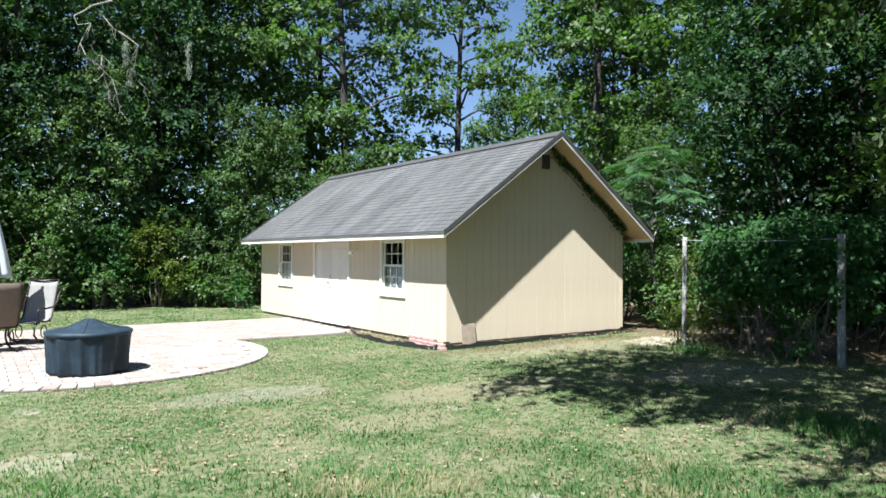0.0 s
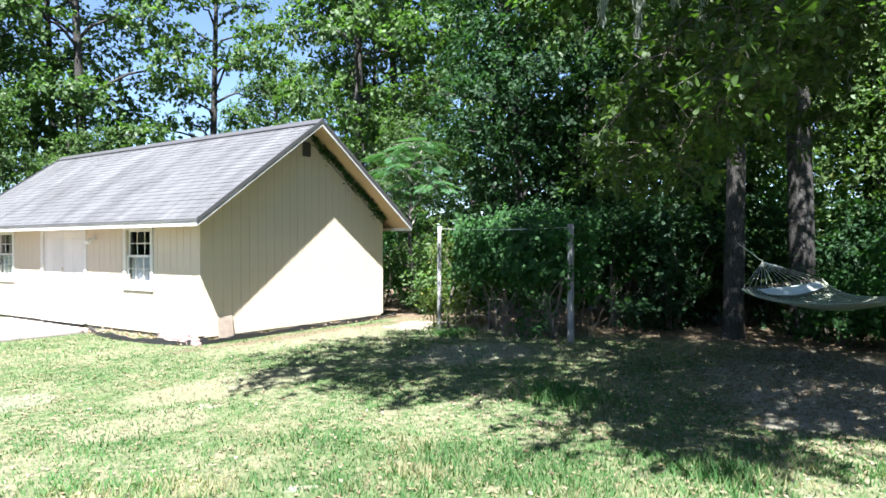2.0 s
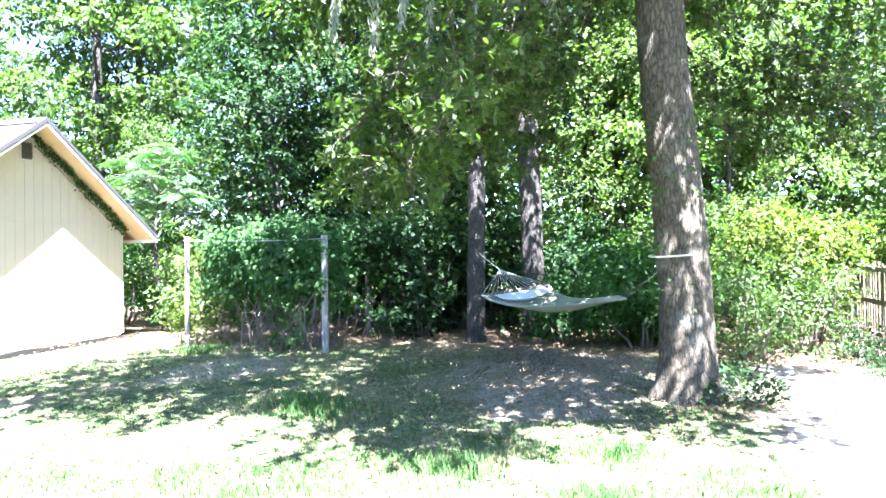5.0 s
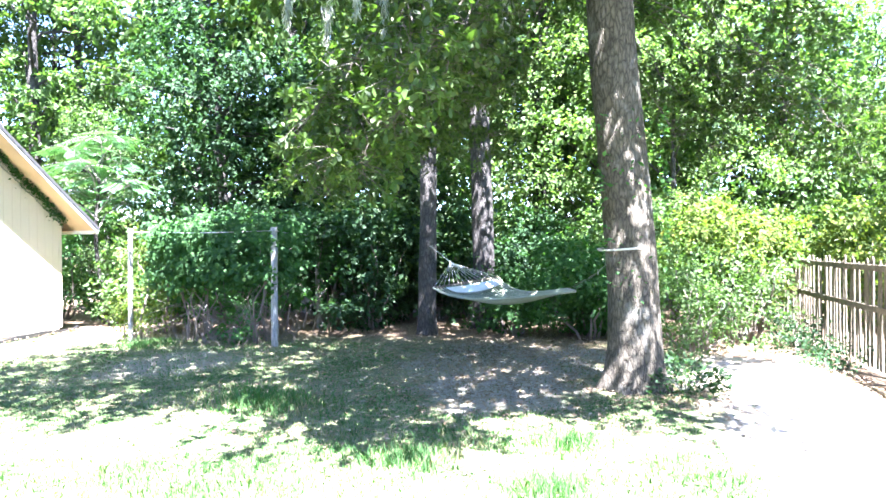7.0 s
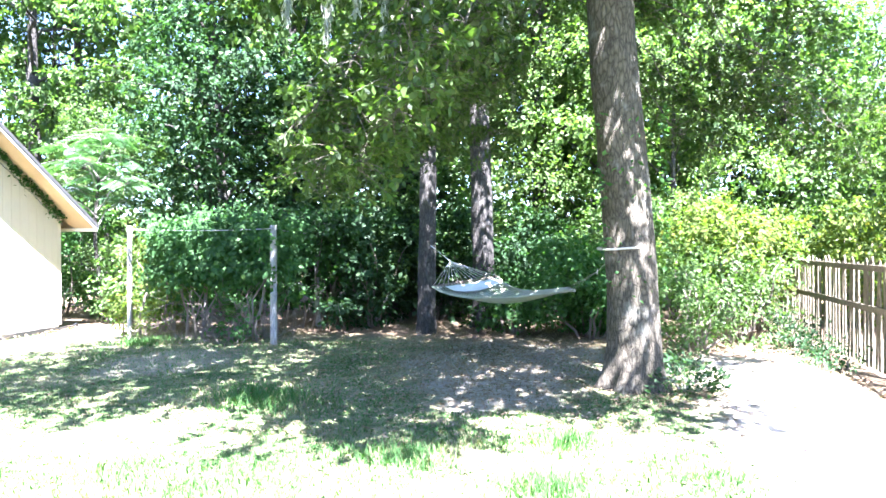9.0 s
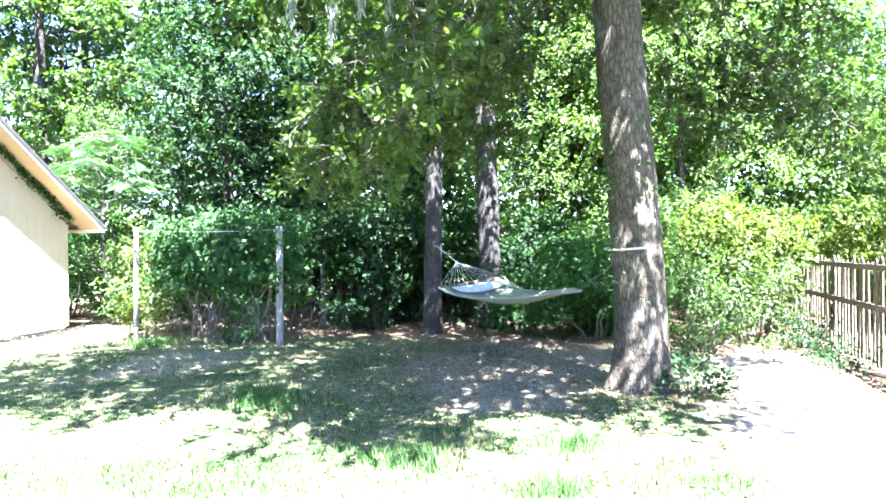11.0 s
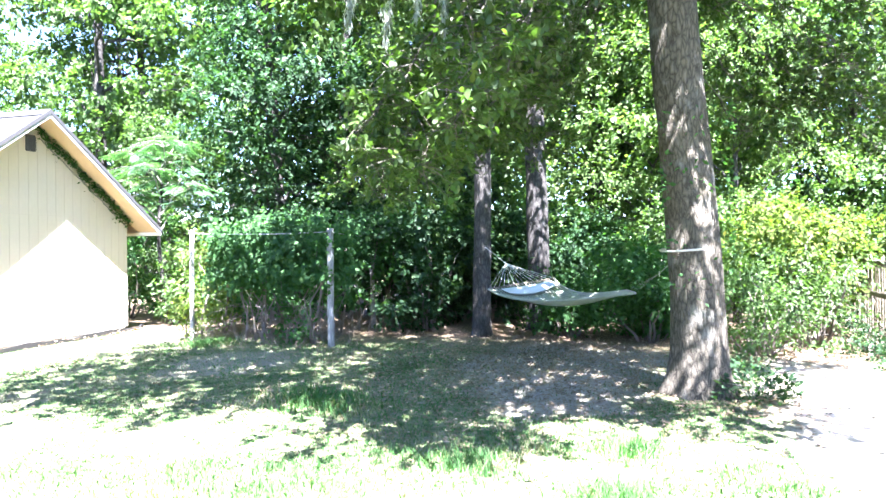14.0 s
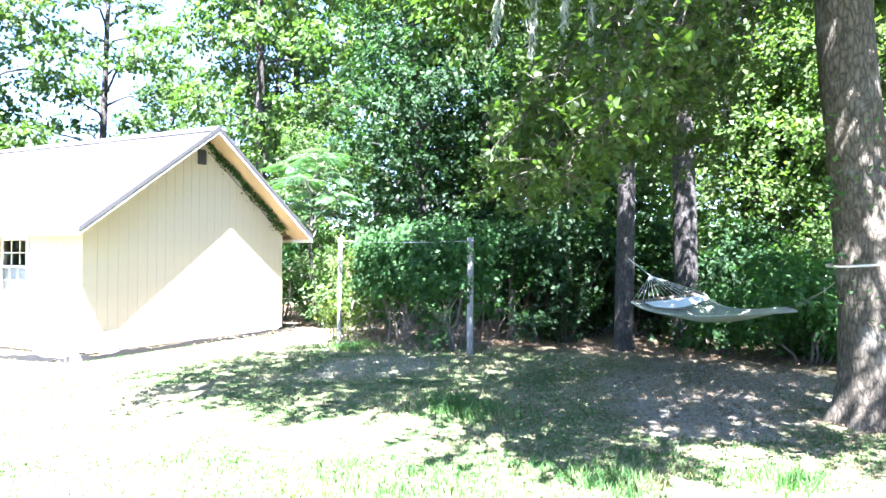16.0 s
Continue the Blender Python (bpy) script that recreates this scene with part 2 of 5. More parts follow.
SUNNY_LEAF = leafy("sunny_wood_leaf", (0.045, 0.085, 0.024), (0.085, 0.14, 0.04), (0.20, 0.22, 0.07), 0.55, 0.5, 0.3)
VINE_LEAF = leafy("vine_leaf", (0.028, 0.075, 0.026), (0.05, 0.122, 0.038), (0.09, 0.175, 0.055), 0.6, 0.48)
FROND_LEAF = leafy("feathery_leaf", (0.05, 0.11, 0.055), (0.07, 0.15, 0.075), (0.10, 0.19, 0.10), 0.5, 0.4)
GRASS_BLADE = leafy("grass_blade", (0.036, 0.09, 0.026), (0.06, 0.142, 0.042), (0.15, 0.20, 0.08), 0.7, 0.35, 0.15, (0.23, 0.20, 0.12))
DRY_LEAF = leafy("fallen_leaf", (0.12, 0.085, 0.05), (0.25, 0.19, 0.125), (0.44, 0.37, 0.28), 0.8, 0.1, 0.2)


# ---- builders ----
class Geo:
    """Collects points and faces of one mesh."""

    def __init__(self):
        self.v, self.f = [], []

    def add(self, v, f):
        k = len(self.v)
        self.v += [tuple(p) for p in v]
        self.f += [tuple(i + k for i in q) for q in f]
        return self

    def box(self, x0, x1, y0, y1, z0, z1, c=0.0):
        """A box; c: the width of its chamfered edges."""
        if not c:
            return self.add([(x, y, z) for x in (x0, x1) for y in (y0, y1) for z in (z0, z1)],
                            [(0, 1, 3, 2), (4, 6, 7, 5), (0, 4, 5, 1), (2, 3, 7, 6), (0, 2, 6, 4), (1, 5, 7, 3)])
        b = bmesh.new()
        bmesh.ops.create_cube(b, size=1)
        for p in b.verts:
            p.co = ((x0 + x1) / 2 + p.co.x * (x1 - x0), (y0 + y1) / 2 + p.co.y * (y1 - y0), (z0 + z1) / 2 + p.co.z * (z1 - z0))
        bmesh.ops.bevel(b, geom=b.edges[:], offset=c, segments=1, affect="EDGES")
        b.verts.index_update()
        self.add([p.co[:] for p in b.verts], [[p.index for p in q.verts] for q in b.faces])
        b.free()
        return self

    def tube(self, pts, radii, n=8):
        """A round bar through the points, its ends closed."""
        pts = [Vector(p) for p in pts]
        if not isinstance(radii, (list, tuple)):
            radii = [radii] * len(pts)
        v, f, up = [], [], Vector((0.31, 0.22, 0.92))
        for i, (p, r) in enumerate(zip(pts, radii)):
            d = (pts[min(i + 1, len(pts) - 1)] - pts[max(i - 1, 0)]).normalized()
            if abs(d.dot(up)) > 0.97:
                up = Vector((0.9, -0.3, 0.2))
            a = d.cross(up).normalized()
            b = d.cross(a)
            v += [p + r * (math.cos(2 * math.pi * k / n) * a + math.sin(2 * math.pi * k / n) * b) for k in range(n)]
            if i:
                f += [((i - 1) * n + k, (i - 1) * n + (k + 1) % n, i * n + (k + 1) % n, i * n + k) for k in range(n)]
        f += [tuple(range(n))[::-1], tuple(range((len(pts) - 1) * n, len(pts) * n))]
        return self.add(v, f)

    def lathe(self, profile, n=24, wave=None):
        """A turned form from (radius, height) pairs; wave(angle, height) scales its radius."""
        v, f = [], []
        for i, (r, z) in enumerate(profile):
            for k in range(n):
                a = 2 * math.pi * k / n
                q = r * (wave(a, z) if wave else 1)
                v.append((q * math.cos(a), q * math.sin(a), z))
            if i:
                f += [((i - 1) * n + k, (i - 1) * n + (k + 1) % n, i * n + (k + 1) % n, i * n + k) for k in range(n)]
        f += [tuple(range(n))[::-1], tuple(range((len(profile) - 1) * n, len(profile) * n))]
        return self.add(v, f)

    def moved(self, m):
        self.v = [tuple(m @ Vector(p)) for p in self.v]
        return self

    def mesh(self, name, material, smooth=False):
        me = bpy.data.meshes.new(name)
        me.from_pydata(self.v, [], self.f)
        me.materials.append(material)
        if smooth:
            me.polygons.foreach_set("use_smooth", [True] * len(me.polygons))
        me.update()
        return me


def thing(name, at=(0, 0, 0), label="", category="", group="", kind="", turn=0.0):
    ob = new(name)
    ob.empty_display_size = 0.2
    ob.matrix_basis = pose(*at, 0, 0, turn)
    return tagged(ob, label, category, group, kind)


def part(name, geo, material, parent=None, label="", smooth=False):
    me = geo if isinstance(geo, bpy.types.Mesh) else geo.mesh(name, material, smooth)
    ob = new(name, me)
    if parent:
        ob.parent = parent
    return tagged(ob, label)


def fast_mesh(name, v, tri, material):
    """A mesh from arrays of points and triangles."""
    me = bpy.data.meshes.new(name)
    me.vertices.add(len(v))
    me.vertices.foreach_set("co", np.asarray(v, np.float32).ravel())
    me.loops.add(tri.size)
    me.loops.foreach_set("vertex_index", tri.astype(np.int32).ravel())
    me.polygons.add(len(tri))
    me.polygons.foreach_set("loop_start", np.arange(0, tri.size, 3, dtype=np.int32))
    me.materials.append(material)
    me.update(calc_edges=True)
    return me


def unit(a):
    return a / np.maximum(np.linalg.norm(a, axis=-1, keepdims=True), 1e-9)


def leaves(name, p, d, size, material, rng, width=0.34, flat=0.75, fine=False, out=None):
    """Leaves at the points p along the ways d: each a folded blade with a pointed (or, fine, a rounded) tip."""
    n = len(p)
    d = unit(d)
    up = np.array([0, 0, 1.0]) * flat + rng.normal(0, 0.38, (n, 3))
    if out is not None:
        up = up + 0.75 * out
    s = unit(np.cross(d, up))
    nrm = np.cross(s, d)
    size = np.broadcast_to(size, (n,))[:, None] * rng.uniform(0.65, 1.3, (n, 1))
    fold = size * rng.uniform(0.02, 0.14, (n, 1))
    if fine:
        rows = ((0.0, 0.03), (0.35, 0.62), (0.72, 1.0), (1.0, 0.35))
        v = []
        for a, w in rows:
            mid = p + d * size * a - nrm * size * 0.12 * a * a
            v += [mid + s * size * width * w + nrm * fold, mid - s * size * width * w + nrm * fold]
        v = np.stack(v, 1).reshape(-1, 3)
        t = np.array([(0, 1, 3), (0, 3, 2), (2, 3, 5), (2, 5, 4), (4, 5, 7), (4, 7, 6)])
        k = 8
    else:
        v = np.stack([p, p + d * size * 0.45 + s * size * width + nrm * fold, p + d * size - nrm * size * 0.08, p + d * size * 0.45 - s * size * width + nrm * fold], 1).reshape(-1, 3)
        t = np.array([(0, 1, 2), (0, 2, 3)])
        k = 4
    tri = (np.arange(n)[:, None, None] * k + t[None]).reshape(-1, 3)
    return fast_mesh(name, v, tri, material)


def sprays(rng, centres, radii, count, per=11, twig=0.45, droop=0.25, shell=0.55):
    """Leaf places on short twigs spread over flattened masses of foliage. Gives places, ways and the outward sides."""
    centres, radii = np.asarray(centres, float), np.asarray(radii, float)
    share = radii.prod(1) ** 0.66
    pick = rng.choice(len(centres), count, p=share / share.sum())
    w = unit(rng.normal(0, 1, (count, 3)) + np.array([0, 0, 0.35]))
    r = rng.uniform(shell, 1.0, (count, 1)) ** 0.5
    lump = 1 + 0.25 * np.sin(4.0 * w[:, :1] + pick[:, None]) * np.sin(5.0 * w[:, 1:2] + 2.0 * pick[:, None])
    node = centres[pick] + w * r * radii[pick] * lump * (1 + 0.10 * rng.normal(0, 1, (count, 1)))
    way = unit(w * np.array([1, 1, 0.35]) + rng.normal(0, 0.4, (count, 3)) - np.array([0, 0, droop]))
    along = rng.uniform(0, 1, (count, per, 1)) * twig
    p = node[:, None] + way[:, None] * along + rng.normal(0, 0.045, (count, per, 3))
    d = way[:, None] * 0.6 + rng.normal(0, 0.45, (count, per, 3)) - np.array([0, 0, droop])
    out = np.broadcast_to(w[:, None], d.shape)
    return p.reshape(-1, 3), d.reshape(-1, 3), out.reshape(-1, 3)


def trunk_geo(h, r0, r1, rng, lean=(0.0, 0.0), flare=0.35, n=20, rows=22, knots=0.05):
    """A tapered trunk with a flared foot and uneven sides."""
    g, v, f = Geo(), [], []
    ph = rng.uniform(0, 6.28, 6)
    for i in range(rows + 1):
        u = i / rows
        z = h * u ** 1.35
        r = r0 + (r1 - r0) * (z / h)
        foot = flare * math.exp(-z / 0.27)
        cx = lean[0] * z / h + 0.05 * math.sin(2.1 * z / h * 3 + ph[0])
        cy = lean[1] * z / h + 0.05 * math.sin(1.7 * z / h * 3 + ph[1])
        for k in range(n):
            a = 2 * math.pi * k / n
            lobes = 1 + foot * (0.65 + 0.5 * math.cos(5 * a + ph[2]) + 0.35 * math.cos(3 * a + ph[3])) + knots * noise.noise(Vector((3 * math.cos(a), 3 * math.sin(a), z * 1.4 + ph[4])))
            v.append((cx + r * lobes * math.cos(a), cy + r * lobes * math.sin(a), z - (0.06 if i == 0 else 0)))
        if i:
            f += [((i - 1) * n + k, (i - 1) * n + (k + 1) % n, i * n + (k + 1) % n, i * n + k) for k in range(n)]
    f.append(tuple(range(rows * n, (rows + 1) * n)))
    return g.add(v, f)


def limb_path(a, b, rng, bend=0.12, n=6):
    a, b = Vector(a), Vector(b)
    size = (b - a).length * bend
    pts = []
    for i in range(n + 1):
        u = i / n
        off = Vector(rng.normal(0, size * 0.5, 3)) * math.sin(math.pi * u)
        pts.append(a.lerp(b, u) + off + Vector((0, 0, size * math.sin(math.pi * u))))
    return pts


# ---- the ground ----
def build_ground():
    n = 60
    g = Geo()
    xs = [math.copysign(abs(u) ** 2.6, u) * 400 for u in np.linspace(-1, 1, n + 1)]
    v = [(x, y, -0.02 * max(0.0, math.hypot(x, y) - 25) ** 0.5 * 0.3) for y in xs for x in xs]
    f = [(j * (n + 1) + i, j * (n + 1) + i + 1, (j + 1) * (n + 1) + i + 1, (j + 1) * (n + 1) + i) for j in range(n) for i in range(n)]
    ob = part("ground", g.add(v, f), GROUND, smooth=True)
    tagged(ob, "patchy green lawn with dry straw, sandy soil and leaf litter", "ground", kind="structure")


build_ground()


# ---- the shed ----
W, L, EAVE, RIDGE, OUT, RAKE, FLOOR = 5.03, 9.38, 2.19, 4.26, 0.42, 0.54, 0.10
SHED_AT = pose(0.158, 0.458, 0, 0, 0, 1.72)
SLOPE = (RIDGE - EAVE) / (W / 2 + OUT)
shed = thing("shed", (0, 0, 0), "tan vertical-groove sided shed with a grey shingle gable roof", "shed")
shed.matrix_basis = SHED_AT
# openings of the front wall: y from, y to, z from, z to
OPEN = ((1.52, 2.36, 1.00, 2.03), (7.19, 7.99, 1.02, 2.03), (3.93, 5.71, FLOOR, 2.04))


def roof_z(x):
    return RIDGE - abs(x - W / 2) * SLOPE


def free_spans(y0, y1, z0, z1):
    """The parts of an upright strip of the front wall that no opening takes."""
    spans = [(z0, z1)]
    for a, b, c, d in OPEN:
        if y1 > a + 1e-4 and y0 < b - 1e-4:
            spans = [s for lo, hi in spans for s in ((lo, min(hi, c)), (max(lo, d), hi)) if s[1] - s[0] > 0.02]
    return spans


def wall(name, boxes, label=""):
    g = Geo()
    for b in boxes:
        g.box(*b)
    return part(name, g, SIDING, shed, label)


cuts = sorted({0.016, L - 0.016, *[c for o in OPEN for c in o[:2]]})
front = wall("front_wall", [(0.006, 0.11, a, b, lo, hi) for a, b in zip(cuts, cuts[1:]) for lo, hi in free_spans(a, b, FLOOR, 2.30)], "front wall of tan grooved panels, sunlit below the eave's shade")
back_wall = wall("back_wall", [(W - 0.11, W - 0.012, 0.016, L - 0.016, FLOOR, 2.28)])


def gable(name, y0, y1):
    g = Geo()
    z = roof_z(0.11) - 0.09
    top = RIDGE - 0.12
    pts = [(0.112, FLOOR), (W - 0.112, FLOOR), (W - 0.112, z), (W / 2, top), (0.112, z)]
    g.add([(x, y, q) for y in (y0, y1) for x, q in pts], [(0, 1, 2, 3, 4), (9, 8, 7, 6, 5)] + [(i, 5 + i, 5 + (i + 1) % 5, (i + 1) % 5) for i in range(5)])
    return part(name, g, SIDING, shed, "gable wall of tan vertical-groove panels")


gable_south = gable("gable_wall", 0.005, 0.11)
gable_north = gable("gable_wall", L - 0.11, L - 0.012)
part("floor_slab", Geo().box(0.03, W - 0.03, 0.03, L - 0.03, -0.1, FLOOR - 0.002, 0.015), SLAB, shed, "grey concrete slab edge")
part("inner_floor", Geo().box(0.12, W - 0.12, 0.12, L - 0.12, FLOOR + 0.002, FLOOR + 0.012), INSIDE, shed)

# corner boards
for x, y in ((-0.004, -0.004), (W - 0.086, -0.004), (-0.004, L - 0.086)):
    part("corner_board", Geo().box(x, x + 0.09, y, y + 0.09, FLOOR, min(roof_z(x), roof_z(x + 0.09)) - 0.09, 0.001), SIDING, shed)

# roof deck, soffits, fascias
ROOF_Y0, ROOF_Y1 = -RAKE, L + RAKE
roof = part("roof", Geo(), SOFFIT, shed, "gable roof deck with tan underside")
for side in (-1, 1):
    def at(x, dz, s=side):
        return W / 2 + s * x, RIDGE - x * SLOPE + dz
    run = W / 2 + OUT
    g = Geo()
    pts = [at(0, -0.035), at(run, -0.035), at(run, -0.075), at(0, -0.075)]
    g.add([(x, y, z) for y in (ROOF_Y0 + 0.03, ROOF_Y1 - 0.03) for x, z in pts], [(0, 1, 2, 3), (7, 6, 5, 4)] + [(i, 4 + i, 4 + (i + 1) % 4, (i + 1) % 4) for i in range(4)])
    part("roof_deck", g, SOFFIT, roof)
    for y in (ROOF_Y0, ROOF_Y1 - 0.028):
        g = Geo()
        pts = [at(0, -0.03), at(run + 0.02, -0.03), at(run + 0.02, -0.125), at(0, -0.125)]
        g.add([(x, q, z) for q in (y, y + 0.028) for x, z in pts], [(0, 1, 2, 3), (7, 6, 5, 4)] + [(i, 4 + i, 4 + (i + 1) % 4, (i + 1) % 4) for i in range(4)])
        part("rake_board", g, RAKE_PAINT, roof, "pale weathered rake board")
        g = Geo()
        pts = [at(0, 0.024), at(run + 0.035, 0.024), at(run + 0.035, -0.052), at(0, -0.052)]
        q0 = y - 0.012 if y < 0 else y + 0.03
        g.add([(x, q, z) for q in (q0, q0 + 0.01) for x, z in pts], [(0, 1, 2, 3), (7, 6, 5, 4)] + [(i, 4 + i, 4 + (i + 1) % 4, (i + 1) % 4) for i in range(4)])
        part("drip_edge", g, FLASHING, roof, "dark metal drip edge")
    x, z = at(run, 0)
    part("eave_fascia", Geo().box(x - 0.014, x + 0.014, ROOF_Y0 + 0.03, ROOF_Y1 - 0.03, z - 0.14, z - 0.045, 0.004), TRIM, roof, "white painted fascia board")
    part("eave_drip_edge", Geo().box(x - 0.022, x + 0.022, ROOF_Y0, ROOF_Y1, z - 0.043, z - 0.006, 0.003), FLASHING, roof, "dark metal drip edge")
    lo = Geo().box(min(x, W / 2 + side * W / 2), max(x, W / 2 + side * W / 2), 0.0, L, z - 0.085, z - 0.077)
    part("soffit", lo, SOFFIT, roof)
part("ridge_cap", Geo().add([(W / 2 + s * 0.14, y, RIDGE - 0.14 * SLOPE + 0.022) if s else (W / 2, y, RIDGE + 0.03) for y in (ROOF_Y0 - 0.01, ROOF_Y1 + 0.01) for s in (-1, 0, 1)]
                            + [(W / 2 + s * 0.14, y, RIDGE - 0.14 * SLOPE + 0.008) if s else (W / 2, y, RIDGE + 0.012) for y in (ROOF_Y0 - 0.01, ROOF_Y1 + 0.01) for s in (-1, 0, 1)],
                            [(0, 1, 4, 3), (1, 2, 5, 4), (6, 9, 10, 7), (7, 10, 11, 8), (0, 3, 9, 6), (2, 8, 11, 5), (0, 6, 7, 1), (1, 7, 8, 2), (3, 4, 10, 9), (4, 5, 11, 10)]), FLASHING, roof, "dark ridge cap")


def window(y0, y1, z0, z1):
    w = part("window", Geo(), TRIM, shed, "white double-hung window with six-pane sashes")
    g = Geo()
    for a, b, c, d in ((y0 - 0.085, y0, z0 - 0.02, z1 + 0.06), (y1, y1 + 0.085, z0 - 0.02, z1 + 0.06), (y0, y1, z1, z1 + 0.06)):
        g.box(-0.022, 0.012, a, b, c, d, 0.004)
    part("window_frame", g, TRIM, w)
    part("window_sill", Geo().box(-0.034, 0.010, y0 - 0.10, y1 + 0.10, z0 - 0.15, z0 - 0.122, 0.005), TRIM, w)
    part("apron", Geo().box(-0.022, 0.012, y0 - 0.085, y1 + 0.085, z0 - 0.12, z0 - 0.02, 0.004), TRIM, w)
    zm = (z0 + z1) / 2
    for name, lo, hi, x in (("lower_sash", z0, zm + 0.02, 0.035), ("upper_sash", zm - 0.02, z1, 0.065)):
        g = Geo()
        g.box(x - 0.014, x + 0.014, y0, y0 + 0.045, lo, hi).box(x - 0.014, x + 0.014, y1 - 0.045, y1, lo, hi)
        g.box(x - 0.014, x + 0.014, y0 + 0.045, y1 - 0.045, lo, lo + 0.045).box(x - 0.014, x + 0.014, y0 + 0.045, y1 - 0.045, hi - 0.04, hi)
        yy = np.linspace(y0 + 0.045, y1 - 0.045, 4)
        zz = np.linspace(lo + 0.045, hi - 0.04, 3)
        for q in yy[1:-1]:
            g.box(x - 0.01, x + 0.01, q - 0.009, q + 0.009, zz[0], zz[-1])
        for i in range(3):
            g.box(x - 0.009, x + 0.009, yy[i] + 0.01, yy[i + 1] - 0.01, zz[1] - 0.009, zz[1] + 0.009)
        part(name, g, TRIM, w)
        for i in range(3):
            for j in range(2):
                pane = part("pane", Geo().box(x - 0.002, x + 0.002, yy[i] + 0.003, yy[i + 1] - 0.003, zz[j] + 0.003, zz[j + 1] - 0.003), GLASS, w)
                pane.visible_shadow = False
    g = Geo()
    for k in range(14):
        z = z0 + 0.05 + k * 0.032
        g.box(0.118, 0.122, y0 - 0.03, y1 + 0.03, z, z + 0.030)
    part("blind", g, CURTAIN, w, "half-drawn pale blind")


for y0, y1, z0, z1 in OPEN[:2]:
    window(y0, y1, z0, z1)


def doors(y0, y1, z0, z1):
    d = part("double_door", Geo(), TRIM, shed, "closed white double door in a white frame")
    g = Geo()
    for a, b, c, e in ((y0 - 0.09, y0, z0, z1 + 0.06), (y1, y1 + 0.09, z0, z1 + 0.06), (y0, y1, z1, z1 + 0.06)):
        g.box(-0.024, 0.012, a, b, c, e, 0.004)
    part("door_frame", g, TRIM, d)
    part("threshold", Geo().box(-0.06, 0.10, y0, y1, z0 - 0.03, z0 + 0.012, 0.005), TRIM, d)
    m = (y0 + y1) / 2
    for a, b in ((y0 + 0.004, m - 0.003), (m + 0.003, y1 - 0.004)):
        leaf = part("door_leaf", Geo().box(0.02, 0.064, a, b, z0 + 0.014, z1 - 0.004, 0.003), TRIM, d)
        for lo, hi in ((0.16, 0.80), (0.95, 1.78)):
            for p0, p1 in ((a + 0.12, (a + b) / 2 - 0.05), ((a + b) / 2 + 0.05, b - 0.12)):
                part("door_panel", Geo().box(0.014, 0.03, p0, p1, z0 + lo, z0 + hi, 0.008), TRIM, leaf)
    knob = Geo().lathe([(0.03, 0), (0.03, 0.006), (0.012, 0.01), (0.012, 0.035), (0.026, 0.045), (0.03, 0.058), (0.02, 0.07)], 16)
    part("door_knob", knob.moved(pose(0.02, m + 0.07, z0 + 0.95, 0, -90, 0)), BRASS, d, "round brass knob", True)
    lock = Geo().lathe([(0.026, 0), (0.026, 0.012), (0.018, 0.018)], 14)
    part("deadbolt", lock.moved(pose(0.02, m + 0.07, z0 + 1.12, 0, -90, 0)), BRASS, d, "", True)


doors(*OPEN[2])


def flood_light():
    f = thing("flood_light", (0, 0, 0), "white twin-head flood light on the tan siding", "outdoor light")
    f.matrix_basis = SHED_AT @ pose(-0.004, 3.52, 1.87)
    part("mount_plate", Geo().lathe([(0.06, 0), (0.06, 0.015), (0.045, 0.03)], 16).moved(pose(0, 0, 0, 0, -90, 0)), TRIM, f, "", True)
    for s in (-1, 1):
        part("arm", Geo().tube([(-0.02, 0, 0), (-0.06, s * 0.05, 0.01), (-0.08, s * 0.09, 0.0)], 0.011), TRIM, f)
        head = Geo().lathe([(0.02, 0), (0.03, 0.02), (0.036, 0.06), (0.056, 0.11), (0.056, 0.13), (0.04, 0.138)], 16)
        part("lamp_head", head.moved(pose(-0.075, s * 0.08, 0.0, 0, -125, s * 35)), TRIM, f, "", True)


flood_light()

# vent and the creeper under the rake
vent = part("gable_vent", Geo(), FLASHING, shed, "small dark louvred gable vent")
part("vent_box", Geo().box(W / 2 - 0.05, W / 2 + 0.15, -0.05, -0.004, 3.56, 3.86, 0.01), FLASHING, vent)
for k in range(6):
    part("louvre", Geo().box(W / 2 - 0.04, W / 2 + 0.14, -0.068, -0.052, 3.585 + k * 0.042, 3.61 + k * 0.042), FLASHING, vent)
rng = np.random.default_rng(4)
u = rng.uniform(0.03, 0.97, 1100)
x = W / 2 + u * (W / 2 + 0.05)
p = np.stack([x, -0.03 - rng.uniform(0, 0.12, 1100), RIDGE - (x - W / 2) * SLOPE - 0.11 - np.abs(rng.normal(0, 0.085, 1100)) * (0.5 + 0.9 * np.sin(9 * u) ** 2)], 1)
creeper = thing("creeper", (0, 0, 0), "dark green creeper clinging beneath the rake", "vine")
creeper.matrix_basis = SHED_AT @ pose(W / 2, -0.05, 3.9)
cr = part("foliage", leaves("creeper_leaves", p - np.array([W / 2, -0.05, 3.9]), rng.normal(0, 1, (1100, 3)) - np.array([0, 0.6, 0.5]), 0.06, VINE_LEAF, rng, 0.36), VINE_LEAF, creeper)
part("stem", Geo().tube([(W / 2 * k / 10 - 0.0, -0.0, -W / 2 * k / 10 * SLOPE + 0.08 + 0.02 * math.sin(3 * k)) for k in range(1, 11)], 0.012, 6), TWIG, creeper)


